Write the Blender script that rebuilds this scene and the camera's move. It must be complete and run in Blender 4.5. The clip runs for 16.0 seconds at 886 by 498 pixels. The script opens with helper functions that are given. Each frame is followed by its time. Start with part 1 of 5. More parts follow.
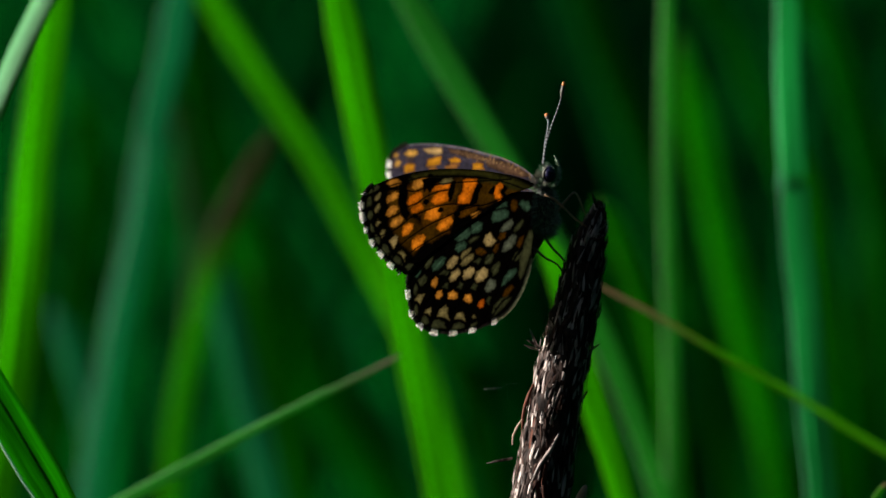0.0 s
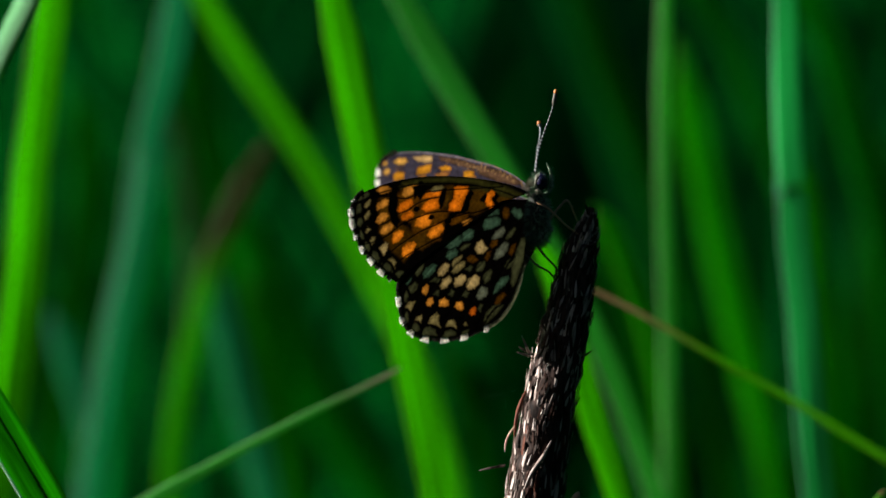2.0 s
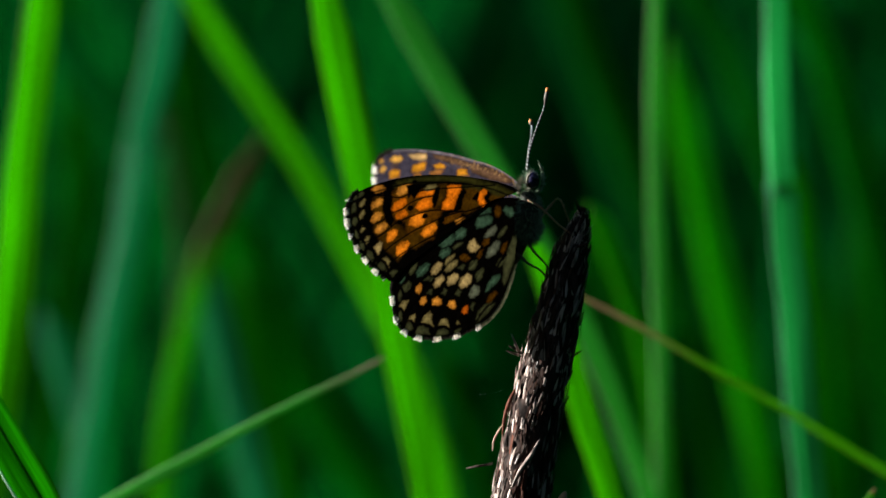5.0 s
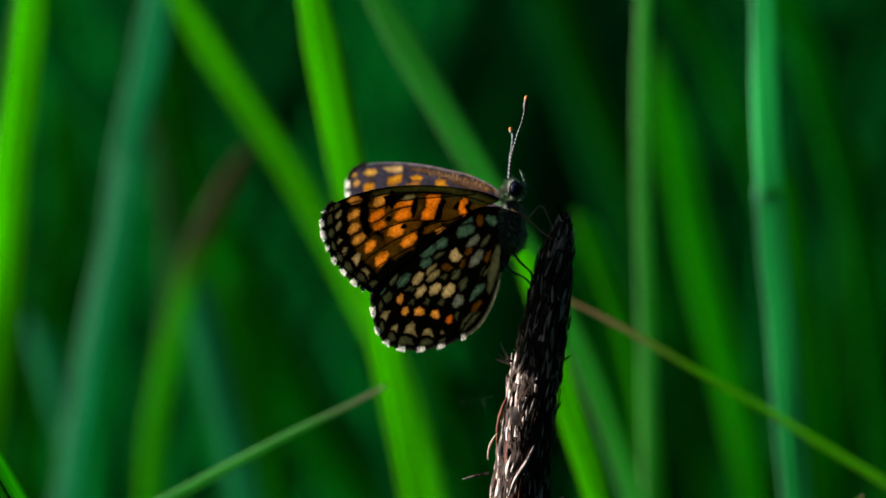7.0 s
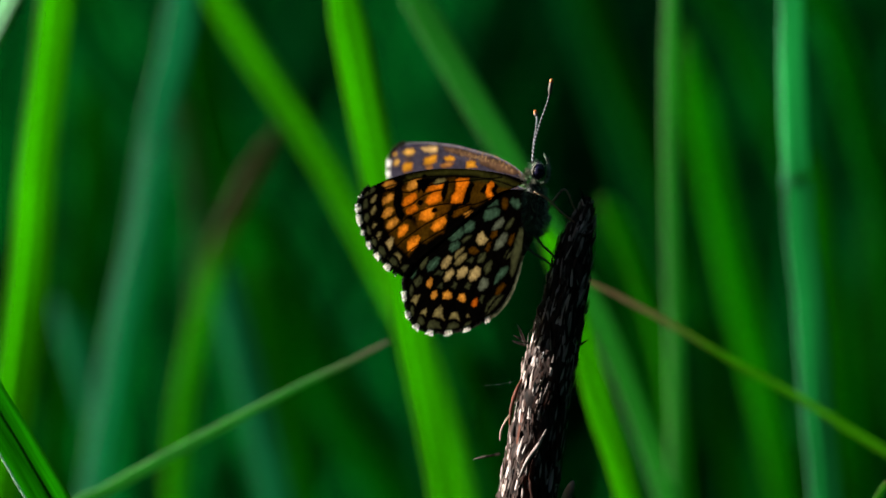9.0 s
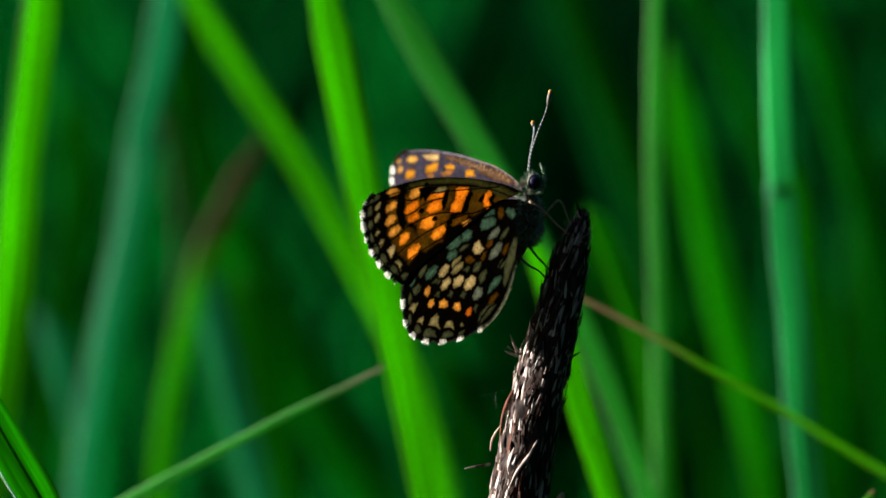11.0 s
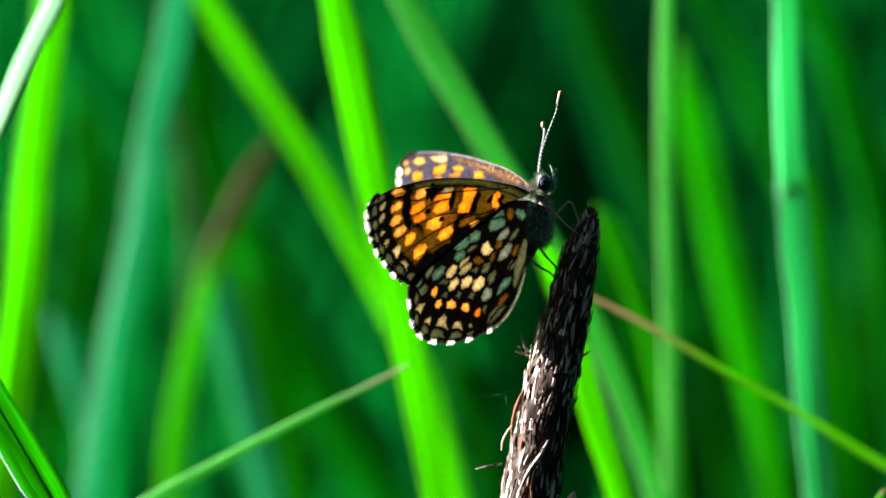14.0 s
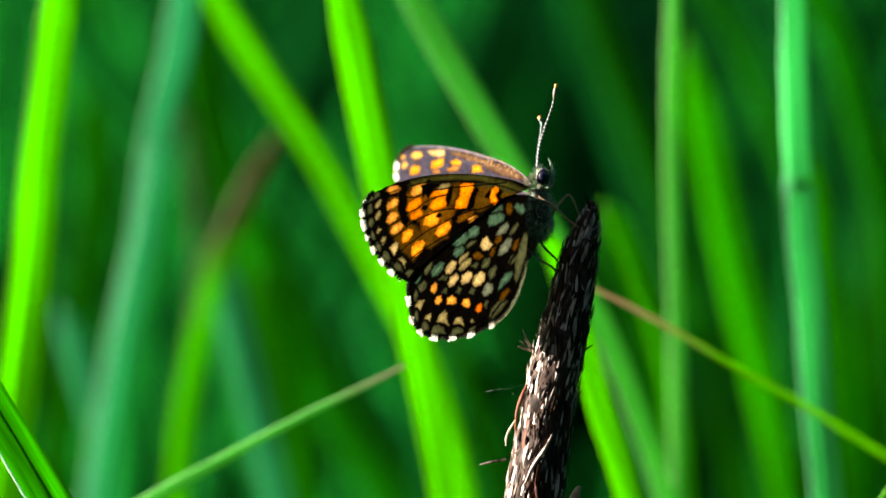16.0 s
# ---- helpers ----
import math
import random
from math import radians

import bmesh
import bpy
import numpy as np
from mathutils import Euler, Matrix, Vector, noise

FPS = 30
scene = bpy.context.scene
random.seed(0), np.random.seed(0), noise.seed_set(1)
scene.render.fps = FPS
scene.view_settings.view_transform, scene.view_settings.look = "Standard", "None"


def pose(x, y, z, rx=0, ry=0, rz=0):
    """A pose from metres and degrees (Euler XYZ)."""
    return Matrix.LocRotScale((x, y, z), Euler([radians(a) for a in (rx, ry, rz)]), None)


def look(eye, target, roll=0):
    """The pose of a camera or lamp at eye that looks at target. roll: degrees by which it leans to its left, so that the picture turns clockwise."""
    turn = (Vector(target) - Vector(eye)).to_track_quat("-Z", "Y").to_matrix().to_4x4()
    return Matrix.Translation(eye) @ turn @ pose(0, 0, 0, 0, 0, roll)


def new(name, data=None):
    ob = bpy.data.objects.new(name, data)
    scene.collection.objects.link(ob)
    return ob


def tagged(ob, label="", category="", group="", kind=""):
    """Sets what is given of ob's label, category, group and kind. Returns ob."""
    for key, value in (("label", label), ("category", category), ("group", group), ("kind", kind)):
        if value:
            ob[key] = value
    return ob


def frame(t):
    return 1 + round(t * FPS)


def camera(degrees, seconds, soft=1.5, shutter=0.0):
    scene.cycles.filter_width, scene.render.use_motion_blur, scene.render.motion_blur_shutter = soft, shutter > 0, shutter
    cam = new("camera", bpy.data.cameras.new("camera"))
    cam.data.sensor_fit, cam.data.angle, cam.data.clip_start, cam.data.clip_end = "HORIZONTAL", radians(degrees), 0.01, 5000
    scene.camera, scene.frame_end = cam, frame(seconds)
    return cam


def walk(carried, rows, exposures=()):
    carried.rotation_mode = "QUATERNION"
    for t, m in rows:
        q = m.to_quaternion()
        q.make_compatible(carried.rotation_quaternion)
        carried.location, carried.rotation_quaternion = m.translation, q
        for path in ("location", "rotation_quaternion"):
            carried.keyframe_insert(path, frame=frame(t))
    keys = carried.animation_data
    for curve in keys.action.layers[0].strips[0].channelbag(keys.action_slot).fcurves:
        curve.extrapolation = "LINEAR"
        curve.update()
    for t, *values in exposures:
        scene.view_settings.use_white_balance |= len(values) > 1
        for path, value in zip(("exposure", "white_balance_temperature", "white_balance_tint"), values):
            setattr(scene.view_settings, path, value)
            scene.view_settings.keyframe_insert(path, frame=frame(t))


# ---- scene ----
# A heath butterfly on a dry sedge spike among sedge leaves, filmed close with a long lens.
MM = 0.001
PITCH = radians(9)
AIM = Vector((0, 0, 0.55))
EYE = Vector((0.0, -0.3738, 0.6092))
UP = Vector((0, math.sin(PITCH), math.cos(PITCH)))

cam = camera(13.0, 16.0, soft=1.5)
cam.data.dof.use_dof = True
cam.data.dof.focus_distance = (AIM - EYE).length - 0.005
cam.data.dof.aperture_fstop = 17
cam.data.dof.aperture_blades = 0

# seconds, and where the unsteady camera aims: millimetres to the right and upwards
SHAKE = [
    (0, 0.15, -0.42), (0.5, -0.23, -0.46), (1, -0.3, -0.37), (1.5, -0.0, 0.0), (2, 0.39, 0.29),
    (2.5, 1.06, 0.17), (3, 1.68, 0.17), (3.5, 1.03, 0.21), (3.7, 0.99, 0.16), (5.8, 1.32, 0.29),
    (6, 1.39, 0.92), (6.5, 3.04, 1.77), (7, 2.4, 0.8), (7.5, 0.2, -0.34), (8, -0.32, -0.47),
    (8.5, 0.18, -0.72), (9, -0.25, -0.8), (9.2, 0.08, -0.8), (11.3, 1.31, 0.35), (11.5, 1.03, 0.25),
    (12, 1.38, 0.38), (12.5, 1.85, 0.46), (13, 1.21, 0.67), (13.5, 0.43, 0.63), (14, 0.26, 0.25),
    (14.5, -0.16, 0.0), (15, -0.46, 0.0), (15.5, 0.31, -0.37), (16, -0.4, -0.29)]
# seconds, stops, white balance in kelvin and its tint
EXPOSURES = [(0, 1.28, 6500, 10), (1.6, 1.3, 6500, 10), (2.4, 1.69, 6500, 10), (9.2, 1.68, 6500, 10), (11.3, 2.05, 6500, 10), (12.5, 2.65, 6500, 10),
             (13.5, 3.22, 6500, 10), (14.5, 3.29, 6500, 10), (15, 3.28, 6550, 10), (15.5, 3.24, 6850, 10), (16, 3.19, 7350, 10)]
walk(cam, [(t, look(EYE, AIM + Vector((x * MM, 0, 0)) + UP * (z * MM))) for t, x, z in SHAKE], EXPOSURES)

# ---- sky and sun ----
SUN = Vector((-0.95, 0.17, 0.23)).normalized()
world = bpy.data.worlds.new("sky")
scene.world = world
world.use_nodes = True
wn = world.node_tree.nodes
sky = wn.new("ShaderNodeTexSky")
sky.sky_type = "NISHITA"
sky.sun_disc = False
sky.sun_elevation = math.asin(SUN.z)
sky.sun_rotation = math.atan2(SUN.x, SUN.y)
world.node_tree.links.new(sky.outputs[0], wn["Background"].inputs[0])
wn["Background"].inputs[1].default_value = 0.02
lamp = bpy.data.lights.new("sun", "SUN")
lamp.energy, lamp.angle, lamp.color = 5.0, radians(0.5), (1.0, 0.95, 0.86)
new("sun", lamp).matrix_world = look(SUN * 20, (0, 0, 0))


# ---- materials ----
def material(name):
    m = bpy.data.materials.new(name)
    m.use_nodes = True
    nt = m.node_tree
    return m, nt, nt.nodes["Principled BSDF"], nt.nodes["Material Output"]


def ramp(nt, source, stops):
    r = nt.nodes.new("ShaderNodeValToRGB")
    while len(r.color_ramp.elements) < len(stops):
        r.color_ramp.elements.new(0.5)
    for e, (at, c) in zip(r.color_ramp.elements, stops):
        e.position, e.color = at, (*c, 1)
    nt.links.new(source, r.inputs[0])
    return r.outputs[0]


def noise_of(nt, scale, detail=3, vector=None):
    n = nt.nodes.new("ShaderNodeTexNoise")
    n.inputs["Scale"].default_value, n.inputs["Detail"].default_value = scale, detail
    if vector is None:
        vector = nt.nodes.new("ShaderNodeTexCoord").outputs["Object"]
    nt.links.new(vector, n.inputs["Vector"])
    return n.outputs["Fac"]


def bump(nt, height, strength, distance, shader):
    b = nt.nodes.new("ShaderNodeBump")
    b.inputs["Strength"].default_value, b.inputs["Distance"].default_value = strength, distance
    nt.links.new(height, b.inputs["Height"])
    nt.links.new(b.outputs[0], shader.inputs["Normal"])
    return b.outputs[0]


def mixed(nt, fac, a, b, mode="MIX"):
    x = nt.nodes.new("ShaderNodeMix")
    x.data_type, x.blend_type = "RGBA", mode
    for slot, value in ((0, fac), (6, a), (7, b)):
        if isinstance(value, (int, float)):
            x.inputs[slot].default_value = value
        elif isinstance(value, tuple):
            x.inputs[slot].default_value = (*value, 1)
        else:
            nt.links.new(value, x.inputs[slot])
    return x.outputs[2]


def maths(nt, op, a, b=0.0):
    x = nt.nodes.new("ShaderNodeMath")
    x.operation = op
    for k, value in enumerate((a, b)):
        if isinstance(value, (int, float)):
            x.inputs[k].default_value = value
        else:
            nt.links.new(value, x.inputs[k])
    return x.outputs[0]


def leaf_material(name, front, glow, share=0.5, rough=0.42, tip=None, gloss=0.5, dry_from=0.955, dry_to=1.03):
    """A living sedge leaf: ribbed, satin, and letting light through."""
    m, nt, bsdf, out = material(name)
    uvs = nt.nodes.new("ShaderNodeUVMap")
    uvs.uv_map = "UVMap"
    parted = nt.nodes.new("ShaderNodeSeparateXYZ")
    nt.links.new(uvs.outputs[0], parted.inputs[0])
    across, along = parted.outputs[0], parted.outputs[1]
    ribs = maths(nt, "SINE", maths(nt, "MULTIPLY", across, 75.0))
    patch = noise_of(nt, 45, 4)
    streak = nt.nodes.new("ShaderNodeMapping")
    streak.inputs["Scale"].default_value = (14, 1.5, 1)
    nt.links.new(uvs.outputs[0], streak.inputs[0])
    stripes = noise_of(nt, 2.5, 4, streak.outputs[0])
    info = nt.nodes.new("ShaderNodeObjectInfo")
    band = nt.nodes.new("ShaderNodeMapping")
    band.inputs["Scale"].default_value = (2.6, 0.9, 1)
    nt.links.new(uvs.outputs[0], band.inputs[0])
    nt.links.new(maths(nt, "MULTIPLY", info.outputs["Random"], 40.0), band.inputs["Location"])
    bands = maths(nt, "MULTIPLY", maths(nt, "ADD", noise_of(nt, 1.6, 2, band.outputs[0]), -0.5), 2.0)
    shade = maths(nt, "ADD", maths(nt, "MULTIPLY", patch, 0.5), maths(nt, "MULTIPLY", stripes, 1.5))
    shade = maths(nt, "ADD", shade, bands)
    shade = maths(nt, "ADD", shade, maths(nt, "MULTIPLY", ribs, 0.06))
    shade = maths(nt, "ADD", shade, maths(nt, "MULTIPLY", info.outputs["Random"], 0.25))
    shade = maths(nt, "MAXIMUM", maths(nt, "ADD", shade, -0.1), 0.25)
    c1 = mixed(nt, 1.0, front, mixed(nt, 1.0, (0, 0, 0), shade, "ADD"), "MULTIPLY")
    c2 = mixed(nt, 1.0, glow, mixed(nt, 1.0, (0, 0, 0), shade, "ADD"), "MULTIPLY")
    if tip:
        dry = ramp(nt, maths(nt, "ADD", along, maths(nt, "MULTIPLY", patch, 0.12)), [(dry_from, (0, 0, 0)), (dry_to, (1, 1, 1))])
        c1, c2 = mixed(nt, dry, c1, tip), mixed(nt, dry, c2, tip)
    nt.links.new(c1, bsdf.inputs["Base Color"])
    bsdf.inputs["Roughness"].default_value = rough
    bsdf.inputs["Specular IOR Level"].default_value = gloss
    bump(nt, ribs, 0.25, 0.0001, bsdf)
    tr = nt.nodes.new("ShaderNodeBsdfTranslucent")
    nt.links.new(c2, tr.inputs[0])
    mx = nt.nodes.new("ShaderNodeMixShader")
    mx.inputs[0].default_value = share
    nt.links.new(bsdf.outputs[0], mx.inputs[1])
    nt.links.new(tr.outputs[0], mx.inputs[2])
    nt.links.new(mx.outputs[0], out.inputs[0])
    return m


LEAF = {
    "fresh": leaf_material("fresh_leaf", (0.055, 0.20, 0.001), (0.185, 0.62, 0.001), gloss=0.12),
    "mid": leaf_material("mid_green_leaf", (0.045, 0.20, 0.006), (0.075, 0.40, 0.004), gloss=0.15),
    "olive": leaf_material("olive_leaf", (0.028, 0.14, 0.001), (0.06, 0.37, 0.001), gloss=0.1),
    "pale": leaf_material("pale_leaf", (0.14, 0.31, 0.12), (0.11, 0.42, 0.10), gloss=0.25),
    "blue": leaf_material("bluish_leaf", (0.004, 0.18, 0.07), (0.004, 0.34, 0.11), rough=0.55, gloss=0.06),
    "browntip": leaf_material("dry_tipped_leaf", (0.09, 0.27, 0.03), (0.13, 0.45, 0.03), tip=(0.27, 0.20, 0.11), gloss=0.15),
    "greytip": leaf_material("grey_tipped_leaf", (0.17, 0.42, 0.15), (0.15, 0.5, 0.14), tip=(0.30, 0.29, 0.20), gloss=0.2, dry_from=0.88),
    "tantip": leaf_material("tan_tipped_leaf", (0.20, 0.42, 0.02), (0.22, 0.55, 0.02), tip=(0.54, 0.42, 0.30), gloss=0.2, dry_from=0.76, dry_to=0.9),
    "brownlong": leaf_material("long_dry_tipped_leaf", (0.075, 0.28, 0.004), (0.11, 0.46, 0.004), tip=(0.13, 0.115, 0.065), gloss=0.1, dry_from=0.69, dry_to=0.83),
    "teal": leaf_material("teal_leaf", (0.078, 0.23, 0.145), (0.063, 0.37, 0.21), rough=0.5, gloss=0.15),
    "culm": leaf_material("sheath", (0.12, 0.40, 0.22), (0.09, 0.47, 0.20), rough=0.4, gloss=0.3),
    "waxy": leaf_material("waxy_leaf", (0.13, 0.40, 0.17), (0.15, 0.40, 0.04), rough=0.5, gloss=0.06),
    # dimmer copies of the leaf colours: shade is painted into these three
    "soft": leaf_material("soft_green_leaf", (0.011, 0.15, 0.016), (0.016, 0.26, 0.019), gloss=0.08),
    "dimgreen": leaf_material("shade_painted_green_leaf", (0.012, 0.125, 0.002), (0.022, 0.20, 0.002), gloss=0.05),
    "dimteal": leaf_material("shade_painted_teal_leaf", (0.008, 0.18, 0.058), (0.008, 0.26, 0.078), gloss=0.05),
    "dull": leaf_material("withered_leaf", (0.08, 0.15, 0.07), (0.07, 0.15, 0.06), rough=0.6, gloss=0.1),
    # shade between the leaves is put into these two dark colours
    "shade": leaf_material("thicket_leaf_painted_dim", (0.0008, 0.06, 0.009), (0.0008, 0.09, 0.009), 0.45, gloss=0.0),
    "deep": leaf_material("far_leaf_painted_dark", (0.0002, 0.014, 0.004), (0.0002, 0.018, 0.004), 0.4, gloss=0.0),
}
LIT_EDGE_MAT = leaf_material("painted_lit_edge", (0.42, 0.62, 0.50), (0.3, 0.6, 0.4), 0.3, rough=0.35, gloss=0.5)
RIB_MAT = leaf_material("leaf_rib", (0.02, 0.12, 0.004), (0.03, 0.2, 0.004), 0.3, gloss=0.15)


def dry_material(name, dark, light, scale, rough=0.7, depth=0.0002, low=0.5, high=0.9, gloss=0.08):
    m, nt, bsdf, out = material(name)
    co = nt.nodes.new("ShaderNodeTexCoord").outputs["Object"]
    stretched = nt.nodes.new("ShaderNodeMapping")
    stretched.inputs["Scale"].default_value = (1, 1, 0.2)
    nt.links.new(co, stretched.inputs[0])
    grain = noise_of(nt, scale, 5, stretched.outputs[0])
    info = nt.nodes.new("ShaderNodeObjectInfo")
    island = nt.nodes.new("ShaderNodeNewGeometry").outputs["Random Per Island"]
    mixv = maths(nt, "ADD", maths(nt, "MULTIPLY", grain, 0.7),
                 maths(nt, "MULTIPLY", maths(nt, "ADD", info.outputs["Random"], island), 0.3))
    nt.links.new(ramp(nt, mixv, [(low, dark), (high, light)]), bsdf.inputs["Base Color"])
    bsdf.inputs["Roughness"].default_value = rough
    bsdf.inputs["Specular IOR Level"].default_value = gloss
    bump(nt, grain, 0.6, depth, bsdf)
    return m


SCALE_MAT = dry_material("dry_scale", (0.007, 0.0035, 0.0025), (0.07, 0.036, 0.028), 2500, 0.55)
RED_SCALE_MAT = dry_material("rusty_scale", (0.016, 0.005, 0.003), (0.17, 0.05, 0.026), 2500, 0.55, low=0.42, high=0.85)
PALE_SCALE_MAT = dry_material("bleached_scale", (0.02, 0.013, 0.011), (0.66, 0.53, 0.49), 1400, 0.4, low=0.42, high=0.75, gloss=0.15)
CORE_MAT = dry_material("spike_core", (0.005, 0.0025, 0.002), (0.11, 0.07, 0.06), 1500, low=0.52, high=0.85)
HUSK_MAT = dry_material("pale_husk", (0.3, 0.2, 0.13), (0.7, 0.55, 0.42), 1500)
STALK_MAT = dry_material("stalk", (0.06, 0.10, 0.02), (0.16, 0.16, 0.05), 700)


def ground_material():
    m, nt, bsdf, out = material("meadow_soil")
    big, small = noise_of(nt, 3, 5), noise_of(nt, 60, 6)
    a = ramp(nt, big, [(0.35, (0.004, 0.025, 0.004)), (0.7, (0.010, 0.04, 0.006))])
    b = ramp(nt, small, [(0.3, (0.006, 0.012, 0.004)), (0.75, (0.02, 0.05, 0.01))])
    nt.links.new(mixed(nt, 0.5, a, b), bsdf.inputs["Base Color"])
    bsdf.inputs["Roughness"].default_value = 0.95
    bsdf.inputs["Specular IOR Level"].default_value = 0.0
    bump(nt, small, 0.8, 0.02, bsdf)
    return m


def wing_material():
    """Wing scales: the pattern is the wing's own colour and any painted rim light; light passes the pale cells."""
    m, nt, bsdf, out = material("wing_scales")
    col = nt.nodes.new("ShaderNodeAttribute")
    col.attribute_name = "pattern"
    fine = noise_of(nt, 9000, 3)
    worn = noise_of(nt, 900, 3)
    tone = maths(nt, "ADD", maths(nt, "MULTIPLY", fine, 0.9), maths(nt, "ADD", maths(nt, "MULTIPLY", worn, 0.9), 0.1))
    c = mixed(nt, 1.0, col.outputs["Color"], mixed(nt, 1.0, (0, 0, 0), tone, "ADD"), "MULTIPLY")
    nt.links.new(c, bsdf.inputs["Base Color"])
    bsdf.inputs["Roughness"].default_value = 0.6
    bsdf.inputs["Specular IOR Level"].default_value = 0.0
    bump(nt, fine, 0.3, 0.00003, bsdf)
    tr = nt.nodes.new("ShaderNodeBsdfTranslucent")
    nt.links.new(c, tr.inputs[0])
    mx = nt.nodes.new("ShaderNodeMixShader")
    mx.inputs[0].default_value = 0.5
    nt.links.new(bsdf.outputs[0], mx.inputs[1])
    nt.links.new(tr.outputs[0], mx.inputs[2])
    nt.links.new(mx.outputs[0], out.inputs[0])
    return m


def plain(name, color, rough=0.5, spec=0.5, metal=0.0, scale=4000, vary=0.4):
    m, nt, bsdf, out = material(name)
    n = noise_of(nt, scale, 3)
    dark = tuple(c * (1 - vary) for c in color)
    lite = tuple(min(1, c * (1 + vary)) for c in color)
    nt.links.new(ramp(nt, n, [(0.3, dark), (0.7, lite)]), bsdf.inputs["Base Color"])
    bsdf.inputs["Roughness"].default_value, bsdf.inputs["Specular IOR Level"].default_value = rough, spec
    bsdf.inputs["Metallic"].default_value = metal
    return m


WING_MAT = wing_material()
FUR_MAT = plain("grey_fur", (0.20, 0.29, 0.20), 0.7, 0.3, 0.0, 2500, 0.75)
BODY_MAT = plain("dark_body", (0.02, 0.02, 0.018), 0.6, 0.3)
EYE_MAT = plain("dark_eye", (0.010, 0.010, 0.035), 0.2, 0.6)
PALE_MAT = plain("pale_hair", (0.22, 0.205, 0.165), 0.6, 0.3)
LEG_MAT = plain("leg_brown", (0.32, 0.18, 0.10), 0.45, 0.4)
DARK_LEG_MAT = plain("leg_dark", (0.025, 0.02, 0.018), 0.45, 0.4)
BEAD_DARK = plain("antenna_dark", (0.012, 0.012, 0.012), 0.5, 0.4)
BEAD_PALE = plain("antenna_white", (0.20, 0.24, 0.27), 0.5, 0.4)
CLUB_GREY = plain("club_grey", (0.10, 0.09, 0.08), 0.5, 0.4)
CLUB_ORANGE = plain("club_orange", (0.55, 0.17, 0.03), 0.45, 0.4)
THREAD_MAT = plain("spider_silk", (0.5, 0.55, 0.55), 0.3, 0.8)


# ---- mesh helpers ----
def part(name, bm, mat, parent=None, label=""):
    me = bpy.data.meshes.new(name)
    bm.to_mesh(me)
    bm.free()
    me.materials.append(mat)
    for p in me.polygons:
        p.use_smooth = True
    ob = new(name, me)
    ob.parent = parent
    return tagged(ob, label)


def empty(name, m):
    ob = new(name)
    ob.empty_display_size = 0.002
    ob.matrix_basis = m
    return ob


def glide(points, n):
    """n + 1 places along a smooth line through the points, without overshoot where their spacing changes."""
    p = [Vector(q) for q in points]
    p = [p[0] * 2 - p[1]] + p + [p[-1] * 2 - p[-2]]
    out = []
    spans = len(p) - 3
    for k in range(n + 1):
        s = min(k / n * spans, spans - 1e-6)
        i = int(s)
        a, b, c, d = p[i:i + 4]
        t1 = max((b - a).length, 1e-9) ** 0.5
        t2 = t1 + max((c - b).length, 1e-9) ** 0.5
        t3 = t2 + max((d - c).length, 1e-9) ** 0.5
        t = t1 + (t2 - t1) * (s - i)
        a1 = a * ((t1 - t) / t1) + b * (t / t1)
        a2 = b * ((t2 - t) / (t2 - t1)) + c * ((t - t1) / (t2 - t1))
        a3 = c * ((t3 - t) / (t3 - t2)) + d * ((t - t2) / (t3 - t2))
        b1 = a1 * ((t2 - t) / t2) + a2 * (t / t2)
        b2 = a2 * ((t3 - t) / (t3 - t1)) + a3 * ((t - t1) / (t3 - t1))
        out.append(b1 * ((t2 - t) / (t2 - t1)) + b2 * ((t - t1) / (t2 - t1)))
    return out


def tube(bm, line, radii, sides=10, lumps=0.0):
    """A round stem along a line, closed at both ends."""
    rings = []
    for k, (p, r) in enumerate(zip(line, radii)):
        t = (line[min(k + 1, len(line) - 1)] - line[max(k - 1, 0)]).normalized()
        a = t.orthogonal().normalized() if abs(t.y) > 0.9 else t.cross(Vector((0, 1, 0))).normalized()
        b = t.cross(a)
        ring = []
        for j in range(sides):
            w = 2 * math.pi * j / sides
            rr = r * (1 + lumps * noise.noise(p * 900 + Vector((math.cos(w), math.sin(w), 0)) * 1.3))
            ring.append(bm.verts.new(p + (a * math.cos(w) + b * math.sin(w)) * rr))
        rings.append(ring)
    for r0, r1 in zip(rings, rings[1:]):
        for j in range(sides):
            bm.faces.new((r0[j], r0[(j + 1) % sides], r1[(j + 1) % sides], r1[j]))
    bm.faces.new(rings[0][::-1])
    bm.faces.new(rings[-1])


def egg(bm, centre, radii, turn=None, seg=20):
    m = Matrix.Translation(centre) @ (turn or Matrix()) @ Matrix.Diagonal((*radii, 1))
    bmesh.ops.create_uvsphere(bm, u_segments=seg, v_segments=seg // 2 + 2, radius=1, matrix=m)


